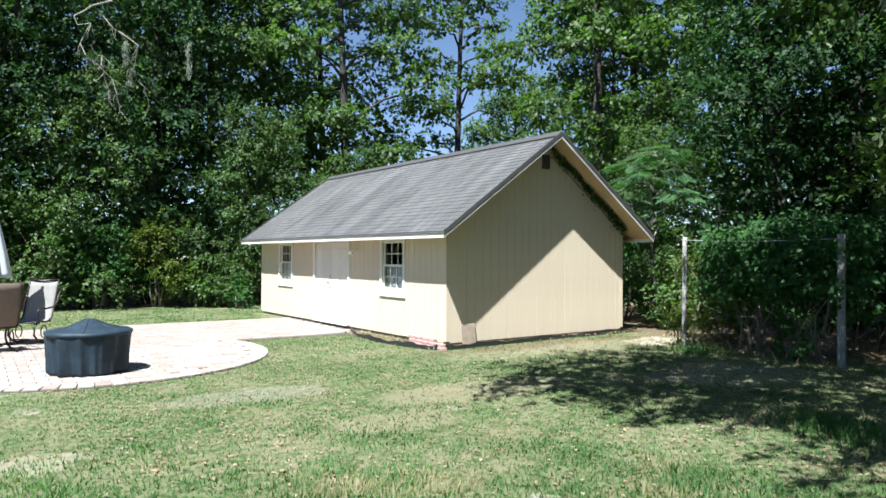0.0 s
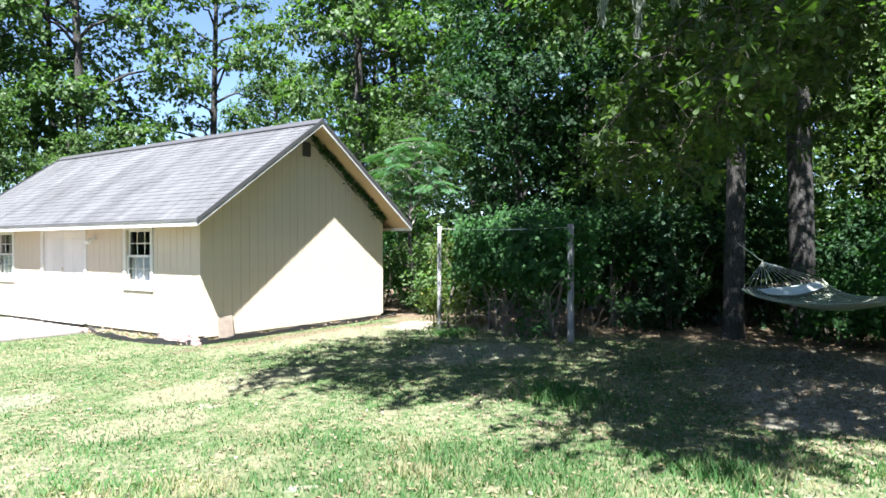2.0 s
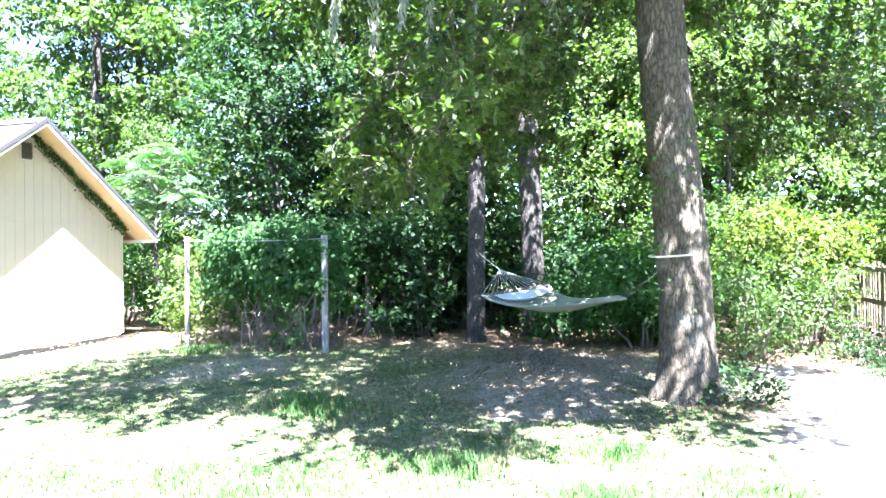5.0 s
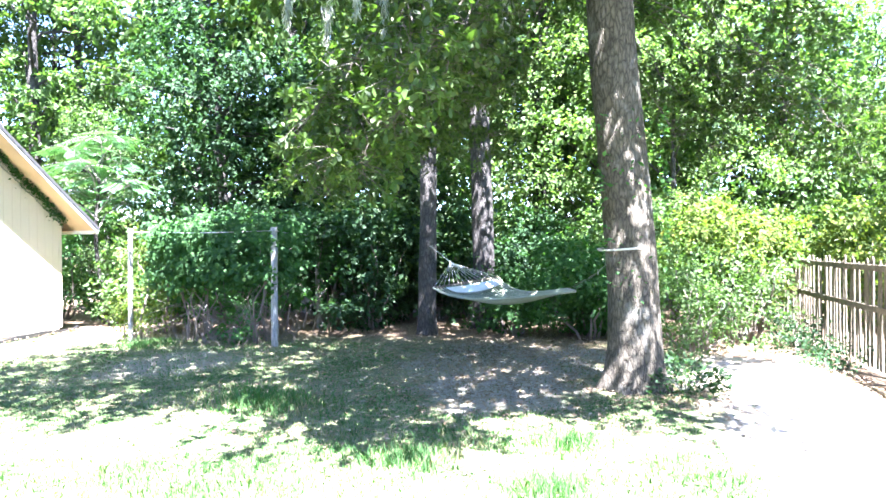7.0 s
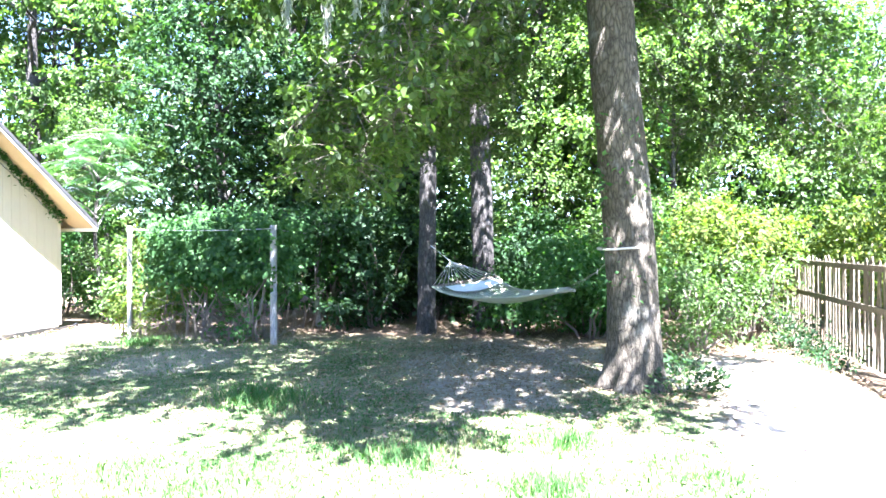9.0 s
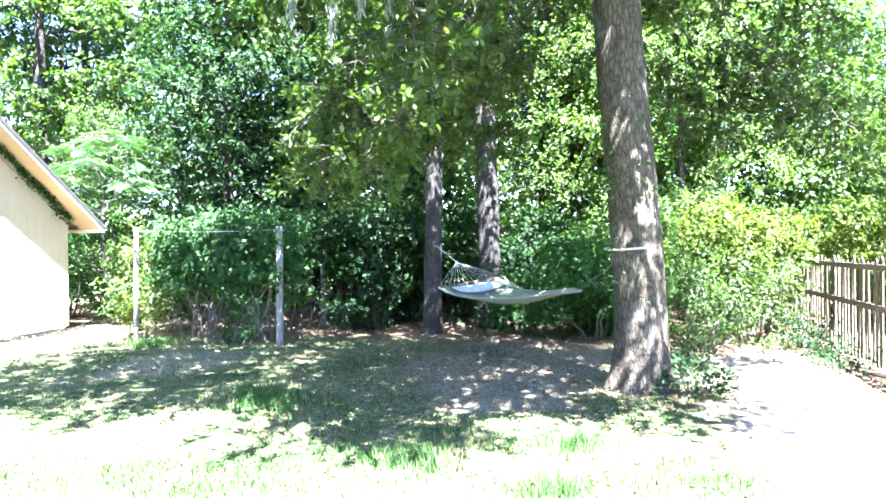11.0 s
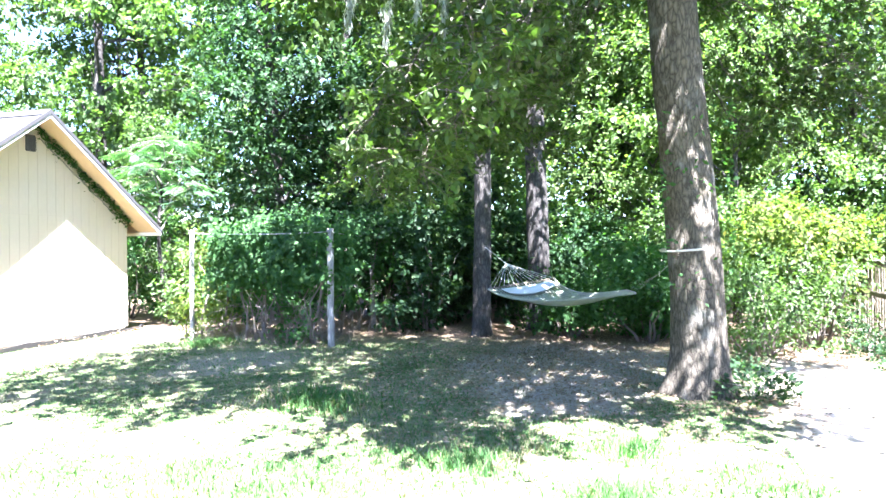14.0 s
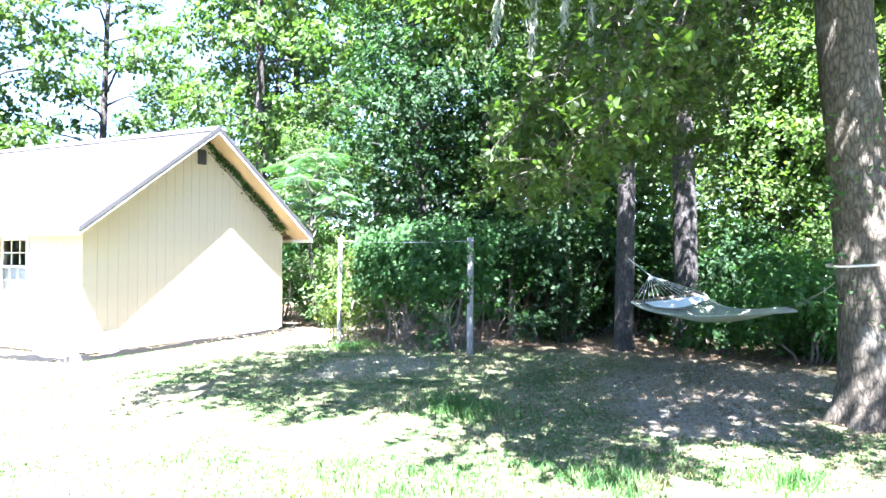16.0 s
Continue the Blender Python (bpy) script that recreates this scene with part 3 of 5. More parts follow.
# ---- the bed round the shed ----
def edging():
    pts = [(-0.30, 3.2), (-0.52, 2.5), (-0.66, 1.6), (-0.62, 0.7), (-0.48, 0.0), (-0.2, -0.30), (0.4, -0.33), (1.2, -0.30), (2.4, -0.26), (3.6, -0.24), (4.9, -0.2), (5.4, -0.12)]
    g = Geo()
    way = []
    for i in range(len(pts) - 1):
        for k in range(6):
            a = Vector((*pts[max(i - 1, 0)], 0)); b = Vector((*pts[i], 0)); c = Vector((*pts[i + 1], 0)); d = Vector((*pts[min(i + 2, len(pts) - 1)], 0))
            t = k / 6
            way.append(0.5 * ((2 * b) + (c - a) * t + (2 * a - 5 * b + 4 * c - d) * t * t + (3 * b - a - 3 * c + d) * t ** 3))
    v, f = [], []
    for i, p in enumerate(way):
        d = (way[min(i + 1, len(way) - 1)] - way[max(i - 1, 0)]).normalized()
        s = Vector((-d.y, d.x, 0)) * 0.014
        top = 0.085 + 0.02 * math.sin(i * 0.7) + 0.012 * math.sin(i * 1.9)
        v += [p + s + Vector((0, 0, -0.04)), p + s * 1.2 + Vector((0, 0, top)), p - s * 1.2 + Vector((0, 0, top)), p - s + Vector((0, 0, -0.04))]
        if i:
            k = 4 * i
            f += [(k - 4 + j, k - 4 + (j + 1) % 4, k + (j + 1) % 4, k + j) for j in range(4)]
    part("bed_edging", g.add(v, f), EDGING).matrix_basis = SHED_AT
    tagged(bpy.data.objects["bed_edging"], "wavy black plastic edging strip round the shed bed", "garden edging")


edging()
rng = np.random.default_rng(11)
brick_mesh = Geo().box(-0.1, 0.1, -0.047, 0.047, -0.029, 0.029, 0.006).mesh("brick", BRICK)
for k in range(14):
    row, col = divmod(k, 5)
    b = new("brick", brick_mesh)
    b.matrix_basis = SHED_AT @ pose(-0.33 + 0.035 * row + rng.normal(0, 0.012), 0.62 - 0.235 * col + 0.09 * row - (0.03 if row else 0), 0.029 + 0.06 * row, rng.normal(0, 1), 0, 86 + rng.normal(0, 5))
    tagged(b, "weathered pink clay brick stacked loosely by the wall", "brick", "bricks stacked at the shed corner")
board = part("leaning_board", Geo().box(-0.17, 0.17, -0.008, 0.008, 0.0, 0.42, 0.002).moved(pose(0.50, -0.075, 0.004, -6, 0, 3)), OLD_PLY)
board.matrix_basis = SHED_AT
tagged(board, "scrap tan plywood board leaning on the gable wall", "board")

# ---- patio ----
PC, PR = (-5.7, 2.5), 2.9


def on_patio(x, y):
    return (x - PC[0]) ** 2 + (y - PC[1]) ** 2 < (PR - 0.24) ** 2 or (-10.8 < x < -0.12 and 3.5 < y < 7.7)


patio = thing("patio", (0, 0, 0), "pale pink-grey concrete paver patio and path to the shed door", "patio", kind="structure")
g = Geo()
ring = [(PC[0] + (PR + 0.06) * math.cos(a), PC[1] + (PR + 0.06) * math.sin(a)) for a in np.linspace(0, 2 * math.pi, 73)[:-1]]
g.add([(x, y, 0.012) for x, y in ring] + [(x, y, -0.05) for x, y in ring], [tuple(range(72))] + [(i, 72 + i, 72 + (i + 1) % 72, (i + 1) % 72) for i in range(72)])
g.box(-10.95, -0.02, 3.38, 7.82, -0.05, 0.010)
part("bedding_sand", g, JOINT, patio)
tile = Geo().box(-0.143, 0.143, -0.093, 0.093, -0.02, 0.034, 0.007)
tile_mesh = tile.mesh("paver", PAVER)
rng = np.random.default_rng(3)
spots = []
for j in range(-4, 46):
    for i in range(-6, 40):
        x, y = -11.2 + 0.3 * i + (0.15 if j % 2 else 0), -0.6 + 0.2 * j
        if on_patio(x, y):
            spots.append((x, y))
spots.sort(key=lambda q: math.hypot(q[0] + 5.2, q[1] - 0.6))
for x, y in spots[:255]:
    o = new("paver", tile_mesh)
    o.parent = patio
    o.matrix_basis = pose(x, y, rng.normal(0, 0.002), rng.normal(0, 0.3), rng.normal(0, 0.3), rng.normal(0, 0.4))
for k in range(62):
    a = 2 * math.pi * k / 88 - math.pi - 0.35 + 0.02
    x, y = PC[0] + (PR - 0.1) * math.cos(a), PC[1] + (PR - 0.1) * math.sin(a)
    if y < 3.42:
        o = new("paver", tile_mesh)
        o.parent = patio
        o.matrix_basis = pose(x, y, 0.001, 0, 0, math.degrees(a))
base = np.array(tile.v)
v = np.concatenate([base + np.array([x, y, rng.normal(0, 0.002)]) for x, y in spots[255:]])
far = Geo()
far.v = [tuple(q) for q in v]
far.f = [tuple(i + k * len(base) for i in q) for k in range(len(spots) - 255) for q in tile.f]
tagged(part("paving", far, PAVER, patio), kind="stuff")


def covered_pit():
    t = thing("fire_pit", (-5.86, 0.80, 0.046), "round fire pit under a faded blue vinyl cover", "fire pit", turn=15)
    def wave(a, z):
        k = max(0.0, min(1.0, (0.66 - z) / 0.6))
        return 1 + k * (0.075 * math.sin(9 * a) * math.sin(2 * a + 0.6) + 0.05 * math.sin(14 * a + 1) + 0.022 * math.sin(23 * a + 2 * z) + 0.012 * math.sin(37 * a)) - 0.03 * k
    skirt = Geo().lathe([(0.515, 0.0), (0.525, 0.04), (0.53, 0.2), (0.545, 0.36), (0.56, 0.49), (0.568, 0.57), (0.56, 0.585), (0.50, 0.59)], 160, wave)
    part("cover_skirt", skirt, COVER, t, "faded blue vinyl skirt in soft folds", True)
    top = Geo().lathe([(0.578, 0.535), (0.588, 0.56), (0.580, 0.588), (0.545, 0.602), (0.43, 0.612), (0.30, 0.645), (0.15, 0.705), (0.05, 0.75), (0.02, 0.76)], 72, lambda a, z: 1 + 0.014 * math.sin(6 * a) + 0.01 * math.sin(11 * a + 9 * z))
    part("cover_top", top, COVER, t, "cone-shaped blue vinyl lid", True)
    for k in range(6):
        a = k * math.pi / 3
        part("seam", Geo().tube([(r * math.cos(a), r * math.sin(a), z) for r, z in ((0.57, 0.598), (0.43, 0.615), (0.30, 0.648), (0.05, 0.754))], 0.006, 5), COVER, t)


covered_pit()


def chair():
    c = thing("patio_chair", (0, 0, 0), "high-back sling patio chair with a dark metal spring frame", "chair", "chairs on the patio")
    side = [(-0.48, 1.20), (-0.44, 1.05), (-0.34, 0.75), (-0.24, 0.47), (-0.10, 0.41), (0.10, 0.42), (0.27, 0.44), (0.32, 0.40)]
    for s in (-1, 1):
        x = s * 0.28
        part("side_rail", Geo().tube([(x, y, z) for y, z in side], 0.016, 8), FRAME_METAL, c, "", True)
        arm = [(-0.60, 0.93), (-0.55, 0.99), (-0.47, 0.96), (-0.38, 0.78), (-0.26, 0.68), (0.0, 0.66), (0.22, 0.67), (0.29, 0.62), (0.25, 0.53), (0.20, 0.44)]
        part("armrest", Geo().tube([(s * 0.31, y, z) for y, z in arm], 0.018, 8), FRAME_METAL, c, "", True)
        spring = [(0.16, 0.41), (0.26, 0.33), (0.27, 0.18), (0.16, 0.08), (0.0, 0.03), (-0.18, 0.025), (-0.34, 0.03)]
        part("base_spring", Geo().tube([(s * 0.24, y, z) for y, z in spring], 0.02, 8), FRAME_METAL, c, "", True)
        scroll = [(0.10 * math.cos(a) - 0.05, 0.22 + 0.12 * math.sin(a)) for a in np.linspace(-1.5, 4.2, 14)]
        part("scroll", Geo().tube([(s * 0.24, y, z) for y, z in scroll], 0.012, 6), FRAME_METAL, c, "", True)
    for y, z in ((-0.34, 0.03), (0.16, 0.09), (0.16, 0.40), (-0.47, 1.19), (-0.2, 0.41)):
        part("crossbar", Geo().tube([(-0.28, y, z), (0.28, y, z)], 0.014, 8), FRAME_METAL, c, "", True)
    g = Geo()
    v = []
    for y, z in side[:-1]:
        for k in range(7):
            x = -0.275 + 0.55 * k / 6
            sag = 0.03 * math.sin(math.pi * k / 6)
            v += [(x, y - sag * (0.8 if z > 0.5 else 0), z - sag * (0.2 if z > 0.5 else 1))]
    f = [(i * 7 + k, i * 7 + k + 1, (i + 1) * 7 + k + 1, (i + 1) * 7 + k) for i in range(len(side) - 2) for k in range(6)]
    me = g.add(v, f).mesh("sling", SLING, True)
    sl = part("sling", me, SLING, c, "taut mesh sling")
    sl.modifiers.new("thick", "SOLIDIFY").thickness = 0.006
    return c


chair_a = chair()
chair_a.matrix_basis = pose(-6.93, 4.05, 0.036, 0, 0, 15)
chair_b = copy_thing(chair_a, pose(-6.36, 4.95, 0.036, 0, 0, 146))
tagged(chair_a, "high-back tan sling patio chair seen beside the umbrella")
tagged(chair_b, "high-back pale sling patio chair with scrolled dark arms")
for o in chair_b.children:
    if o.name.startswith("sling"):
        o.data = o.data.copy()
        o.data.materials[0] = SLING_GREY


def umbrella():
    t = thing("patio_umbrella", (-7.06, 4.75, 0.036), "closed pale grey patio umbrella on a dark pole", "umbrella")
    part("base_plate", Geo().lathe([(0.26, 0), (0.26, 0.04), (0.20, 0.07), (0.05, 0.09), (0.03, 0.25)], 28), FRAME_METAL, t, "", True)
    part("pole", Geo().tube([(0, 0, 0.2), (0, 0, 2.95)], 0.02, 12), FRAME_METAL, t, "", True)
    g = Geo().lathe([(0.36, 1.26), (0.35, 1.35), (0.29, 1.7), (0.22, 2.1), (0.14, 2.5), (0.06, 2.8), (0.02, 2.9)], 64, lambda a, z: 1 + 0.16 * math.sin(8 * a) * min(1, (2.95 - z)))
    part("canopy", g, CANVAS, t, "folded grey canvas canopy", True)
    part("finial", Geo().lathe([(0.02, 2.9), (0.03, 2.94), (0.02, 2.98), (0.005, 3.0)], 12), FRAME_METAL, t, "", True)


umbrella()


# ---- the pen behind the lawn ----
def post(x, y, h, r, label, lean=0.0):
    rng = np.random.default_rng(int(abs(x * 31 + y * 17)))
    t = thing("wooden_post", (x, y, 0), label, "post", "posts of the overgrown pen")
    n = 9
    pts = [(lean * k / n + rng.normal(0, 0.003), rng.normal(0, 0.003), -0.1 + (h + 0.1) * k / n) for k in range(n + 1)]
    part("shaft", Geo().tube(pts, [r * (1 + rng.normal(0, 0.03)) for _ in pts], 12), OLD_WOOD, t, "", True)
    part("staple", Geo().tube([(-r - 0.004, -0.02, h - 0.06), (-r - 0.02, 0, h - 0.06), (-r - 0.004, 0.02, h - 0.06)], 0.004, 6), WIRE, t)
    return t


POSTS = [(4.02, -1.95, 2.10, 0.042), (3.98, -4.89, 2.08, 0.058), (6.77, -4.49, 2.05, 0.055), (6.9, -1.7, 2.05, 0.055)]
post(*POSTS[0], "grey weathered post half wrapped in climbing vine", 0.03)
post(*POSTS[1], "bare pale grey weathered pen post in the lawn")
post(*POSTS[2], "grey weathered post in shade behind the vines", -0.06)
post(*POSTS[3], "grey weathered post hidden among the vines")
for i, j in ((0, 1), (1, 2)):
    a, b = POSTS[i], POSTS[j]
    for dz in (0.06,):
        pts = [(a[0] + (b[0] - a[0]) * k / 10, a[1] + (b[1] - a[1]) * k / 10, a[2] - dz + (b[2] - a[2]) * k / 10 - 0.03 * math.sin(math.pi * k / 10)) for k in range(11)]
        w = part("fence_wire", Geo().tube(pts, 0.007 if dz < 0.1 else 0.003, 6), WIRE)
        tagged(w, "thin galvanised wire strung between two pen posts", "wire", "wires of the pen")

# ---- fence ----
FENCE_Y = -13.95
rng = np.random.default_rng(8)
fence = thing("picket_fence", (0, FENCE_Y, 0), "weathered grey-brown wooden picket fence half buried in shrubs", "fence")
picket_meshes = []
for k in range(6):
    h = 1.50 + rng.normal(0, 0.03)
    g = Geo()
    w = 0.041 + rng.normal(0, 0.003)
    prof = [(-w, 0.05), (w, 0.05), (w, h - 0.06), (w * 0.4, h), (-w * 0.4, h), (-w, h - 0.06)]
    g.add([(px, q, z) for q in (0.0, 0.018) for px, z in prof], [(0, 1, 2, 3, 4, 5), (11, 10, 9, 8, 7, 6)] + [(i, 6 + i, 6 + (i + 1) % 6, (i + 1) % 6) for i in range(6)])
    picket_meshes.append(g.mesh("picket", FENCE_WOOD))
for k in range(90):
    o = new("picket", picket_meshes[k % 6])
    o.parent = fence
    o.matrix_basis = pose(-3.0 + 0.155 * k + rng.normal(0, 0.012), -0.04, rng.normal(0, 0.012), rng.normal(0, 0.6), rng.normal(0, 1.0), rng.normal(0, 2))
for z in (0.84, 1.38):
    for k in range(5):
        part("rail", Geo().box(-3.0 + 2.8 * k, -0.206 + 2.8 * k, -0.02, 0.018, z - 0.042, z + 0.042, 0.005), FENCE_WOOD, fence)
for k in range(6):
    part("fence_post", Geo().box(-3.055 + 2.8 * k, -2.955 + 2.8 * k, -0.135, -0.042, -0.1, 1.46, 0.008), FENCE_WOOD, fence)


# ---- the hammock ----
def hammock():
    t = thing("hammock", (4.0, -9.0, 0.0), "pale cotton rope hammock with a cushion, slung between trees", "hammock")
    o = Vector((4.0, -9.0, 0))
    # ends of the two spreader bars, rings and ties
    a0, a1 = Vector((4.50, -7.62, 1.00)), Vector((5.32, -8.62, 1.15))
    b0, b1 = Vector((2.44, -10.13, 1.09)), Vector((3.48, -9.96, 1.06))
    ring_a, ring_b = Vector((5.42, -7.72, 1.42)), Vector((2.10, -10.44, 1.36))
    tie_a, tie_b = Vector((5.88, -7.22, 1.72)), Vector((1.76, -10.72, 1.66))
    def bed(u, v):
        p = a0.lerp(a1, v).lerp(b0.lerp(b1, v), u)
        p.z -= 0.30 * math.sin(math.pi * u ** 0.72) * (0.55 + 0.45 * math.sin(math.pi * v)) 
        return p - o
    part("spreader_bar", Geo().tube([a0.lerp(a1, k / 4) - o for k in range(5)], 0.019, 10), FENCE_WOOD, t, "wooden spreader bar", True)
    part("spreader_bar", Geo().tube([b0.lerp(b1, k / 4) - o for k in range(5)], 0.019, 10), OLD_WOOD, t, "wooden spreader bar", True)
    g = Geo()
    for i in range(23):
        g.tube([bed(k / 14, i / 22) for k in range(15)], 0.0085 if i not in (0, 22) else 0.017, 5)
    for j in range(1, 44):
        g.tube([bed(j / 44, k / 8) for k in range(9)], 0.006, 4)
    part("bed", g, HAMMOCK_BED, t, "woven cotton rope bed dappled with sun")
    for ring, p, q in ((ring_a, a0, a1), (ring_b, b0, b1)):
        for k in range(14 if ring is ring_a else 6):
            e = p.lerp(q, k / (13 if ring is ring_a else 5))
            part("fan_cord", Geo().tube([ring - o, e - o], 0.0036 if ring is ring_a else 0.0011, 4), CORD if ring is ring_a else HAMMOCK_BED, t)
        part("ring", Geo().tube([ring - o + Vector((0.03 * math.cos(w), 0, 0.03 * math.sin(w))) for w in np.linspace(0, 6.28, 12)], 0.006, 6), METAL, t)
    part("tie_rope", Geo().tube([ring_a - o, tie_a - o], 0.0065, 6), CORD, t)
    part("tie_rope", Geo().tube([ring_b - o, ring_b.lerp(tie_b, 0.5) - o - Vector((0, 0, 0.01)), tie_b - o], 0.0045, 6), HAMMOCK_BED, t)
    v, f = [], []
    n, m = 14, 6
    for top in (1, -1):
        for i in range(n + 1):
            for j in range(m + 1):
                p = bed(0.05 + 0.085 * j / m, 0.10 + 0.80 * i / n)
                puff = 0.055 * (math.sin(math.pi * i / n) ** 0.4) * (math.sin(math.pi * j / m) ** 0.5) * (1 + 0.12 * math.sin(i * 2.1 + j))
                v.append(p + Vector((0, 0, 0.065 + top * puff)))
    for s in range(2):
        k0 = s * (n + 1) * (m + 1)
        for i in range(n):
            for j in range(m):
                q = (k0 + i * (m + 1) + j, k0 + (i + 1) * (m + 1) + j, k0 + (i + 1) * (m + 1) + j + 1, k0 + i * (m + 1) + j + 1)
                f.append(q if s else q[::-1])
    part("cushion", Geo().add(v, f), PILLOW, t, "long pale cloth cushion", True)


hammock()

# ---- the big oak ----
OAK = (1.46, -10.86)


def oak():
    rng = np.random.default_rng(21)
    t = thing("oak_tree", (*OAK, 0), "mature oak with furrowed bark, mossy boughs and drooping leaves", "tree")
    part("trunk", trunk_geo(6.2, 0.305, 0.262, rng, (0.0, 0.27), 0.45, 48, 40, 0.06), OAK_BARK, t, "stout furrowed grey-brown trunk", True)
    top = Vector((0.0, 0.36, 5.6))
    # boughs of the crown, over the lawn and the hammock, laid out for their shade
    ends = []
    for i in range(7):
        for j in range(8):
            x, y = -5.2 + 1.3 * i + rng.normal(0, 0.25), -1.25 + 1.3 * j + rng.normal(0, 0.25)
            if y < 7.3 and y < 5.2 + (x + 5.2) * 1.3 and (x > -4.4 or y > -0.6):
                ends.append((x, y, 6.3 + 0.9 * math.exp(-((x + 1) / 3) ** 2 - ((y - 2) / 3) ** 2) + rng.normal(0, 0.35)))
    # unseen leaf masses added to shade ground and trunk; gaps let sun reach trunk and vines
    ends += [(-3.9, -2.3, 6.3), (-1.0, -2.3, 6.4)]
    ends = [e for e in ends if math.hypot(e[0] + 2.35, e[1] + 1.55) > 0.95 and not (e[1] > 5.5 and e[0] > -0.6)]
    ends += [(-3.5, -0.55, 6.2), (-2.8, -0.2, 6.6), (-2.6, 4.6, 6.3), (-1.7, 5.2, 6.4), (-0.95, -0.6, 6.2)]
    g = Geo()
    for e in ends:
        n = 6
        g.tube(limb_path(top + Vector((0, 0, rng.uniform(-0.25, 0.45))), e, rng, 0.10, n), [0.10 - 0.085 * k / n for k in range(n + 1)], 7)
    part("bough", g, OAK_BARK, t, "", True)
    rad = [(1.15, 1.15, 0.5)] * len(ends)
    p, d, o = sprays(rng, ends, rad, 5900, 11, 0.5, 0.3, 0.1)
    part("crown", leaves("oak_crown", p, d, 0.135, OAK_LEAF, rng, 0.3, 0.75, False, o), OAK_LEAF, t, "broad crown of small green leaves")

    # low branches over the lawn: level sprays, the leaves clustered at the twig ends
    g = Geo()
    P, D = [], []

    def spray_branch(root, a, b, twigs, per):
        pts = limb_path(root, a, rng, 0.10, 4) + limb_path(a, b, rng, 0.16, 5)[1:]
        g.tube(pts, [0.009 - 0.0008 * q for q in range(len(pts))], 6)
        for q in range(twigs):
            v = (1 - rng.uniform(0, 0.95) ** 1.1) * (len(pts) - 1)
            i = min(int(v), len(pts) - 2)
            c = pts[i].lerp(pts[i + 1], v - i)
            way = Vector((rng.normal(0, 1), rng.normal(0, 1), rng.normal(-0.12, 0.35))).normalized()
            size = rng.uniform(0.10, 0.46)
            tip = c + way * size - Vector((0, 0, 0.25 * size * size))
            g.tube([c, c.lerp(tip, 0.5) + Vector((0, 0, 0.02)), tip], [0.004, 0.003, 0.0015], 3)
            for s in rng.uniform(0.35, 1.0, per) ** 0.6:
                P.append(c.lerp(tip, s))
                D.append(way * 0.5 + Vector(rng.normal(0, 0.75, 3)) - Vector((0, 0, 0.08)))

    for k in range(40):
        u = (k + 0.5) / 40
        x = -4.3 + 4.2 * u + rng.normal(0, 0.15)
        y = 1.95 + 0.85 * u + (0.6 + 0.7 * u) * rng.uniform(-1, 1)
        low = 2.25 - 0.1 * u + 0.9 * rng.uniform(0, 1) ** 1.5 + 0.85 * max(0.0, 1.95 + 0.5 * u - y) + 0.8 * u * rng.uniform(0, 1)
        b = Vector((x, y, low))
        a = b + Vector((0.55, -0.25, rng.uniform(0.25, 0.6)))
        spray_branch(a + Vector((rng.uniform(0.6, 1.3), rng.uniform(-0.7, 0.1), 1.3)), a, b, 46, 15)
    for k in range(15):
        u = (k + 0.5) / 15
        b = Vector((rng.uniform(-0.3, 1.4), -0.7 - 2.4 * u + rng.normal(0, 0.1), 2.45 + 1.5 * rng.uniform(0, 1)))
        a = b + Vector((-0.1, 0.5, rng.uniform(0.25, 0.6)))
        spray_branch(a + Vector((-0.3, 1.1, 1.0)), a, b, 46, 15)
    part("low_branch", g, OAK_BARK, t, "thin spreading grey branches")
    P, D = np.array(P), np.array(D)
    part("low_leaves", leaves("oak_low_leaves", P, D, 0.068, OAK_LEAF, rng, 0.25, 0.9, True), OAK_LEAF, t, "glossy spoon-shaped oak leaves")
    # side twigs with leaves on the trunk
    p = np.stack([0.36 * np.cos(rng.uniform(1.5, 4.9, 260)), 0.36 * np.sin(rng.uniform(1.5, 4.9, 260)), rng.choice([1.75, 2.35, 2.6, 3.1, 1.3], 260) + rng.normal(0, 0.10, 260)], 1)
    d = p * np.array([1, 1, 0]) + rng.normal(0, 0.3, (260, 3))
    tagged(part("trunk_sprig", leaves("sprig", p, d, 0.075, VINE_LEAF, rng, 0.3), VINE_LEAF, t, "small green vine sprigs on the bark"), kind="stuff")
    part("tied_rope", Geo().tube([(0.01 + 0.312 * math.cos(a), 0.09 + 0.312 * math.sin(a), 1.66 + 0.012 * math.sin(2 * a)) for a in np.linspace(0, 6.283, 40)], 0.012, 6), CORD, t, "white rope knotted round the trunk")
    # hanging moss
    P, D = [], []
    for x, y, z, ln, w in ((-3.27, 1.63, 4.1, 0.82, 0.018), (-3.35, 1.97, 4.1, 0.86, 0.022), (-4.17, 2.39, 3.8, 0.58, 0.018), (-3.87, 2.0, 3.9, 0.52, 0.022),
                           (0.37, 1.46, 5.2, 1.7, 0.05), (0.2, 1.62, 5.2, 1.25, 0.12), (-1.65, 1.33, 4.6, 0.92, 0.09), (-3.0, 2.6, 4.1, 0.7, 0.03), (1.6, -1.2, 5.4, 1.3, 0.06)):
        for k in range(int(170 + 2600 * w)):
            u = rng.uniform(0, 1)
            P.append((x + 0.03 * math.sin(5 * u) + rng.normal(0, w) * (1.25 - u), y + rng.normal(0, w) * (1.25 - u), z - ln * u))
            D.append((rng.normal(0, 0.25), rng.normal(0, 0.25), -1))
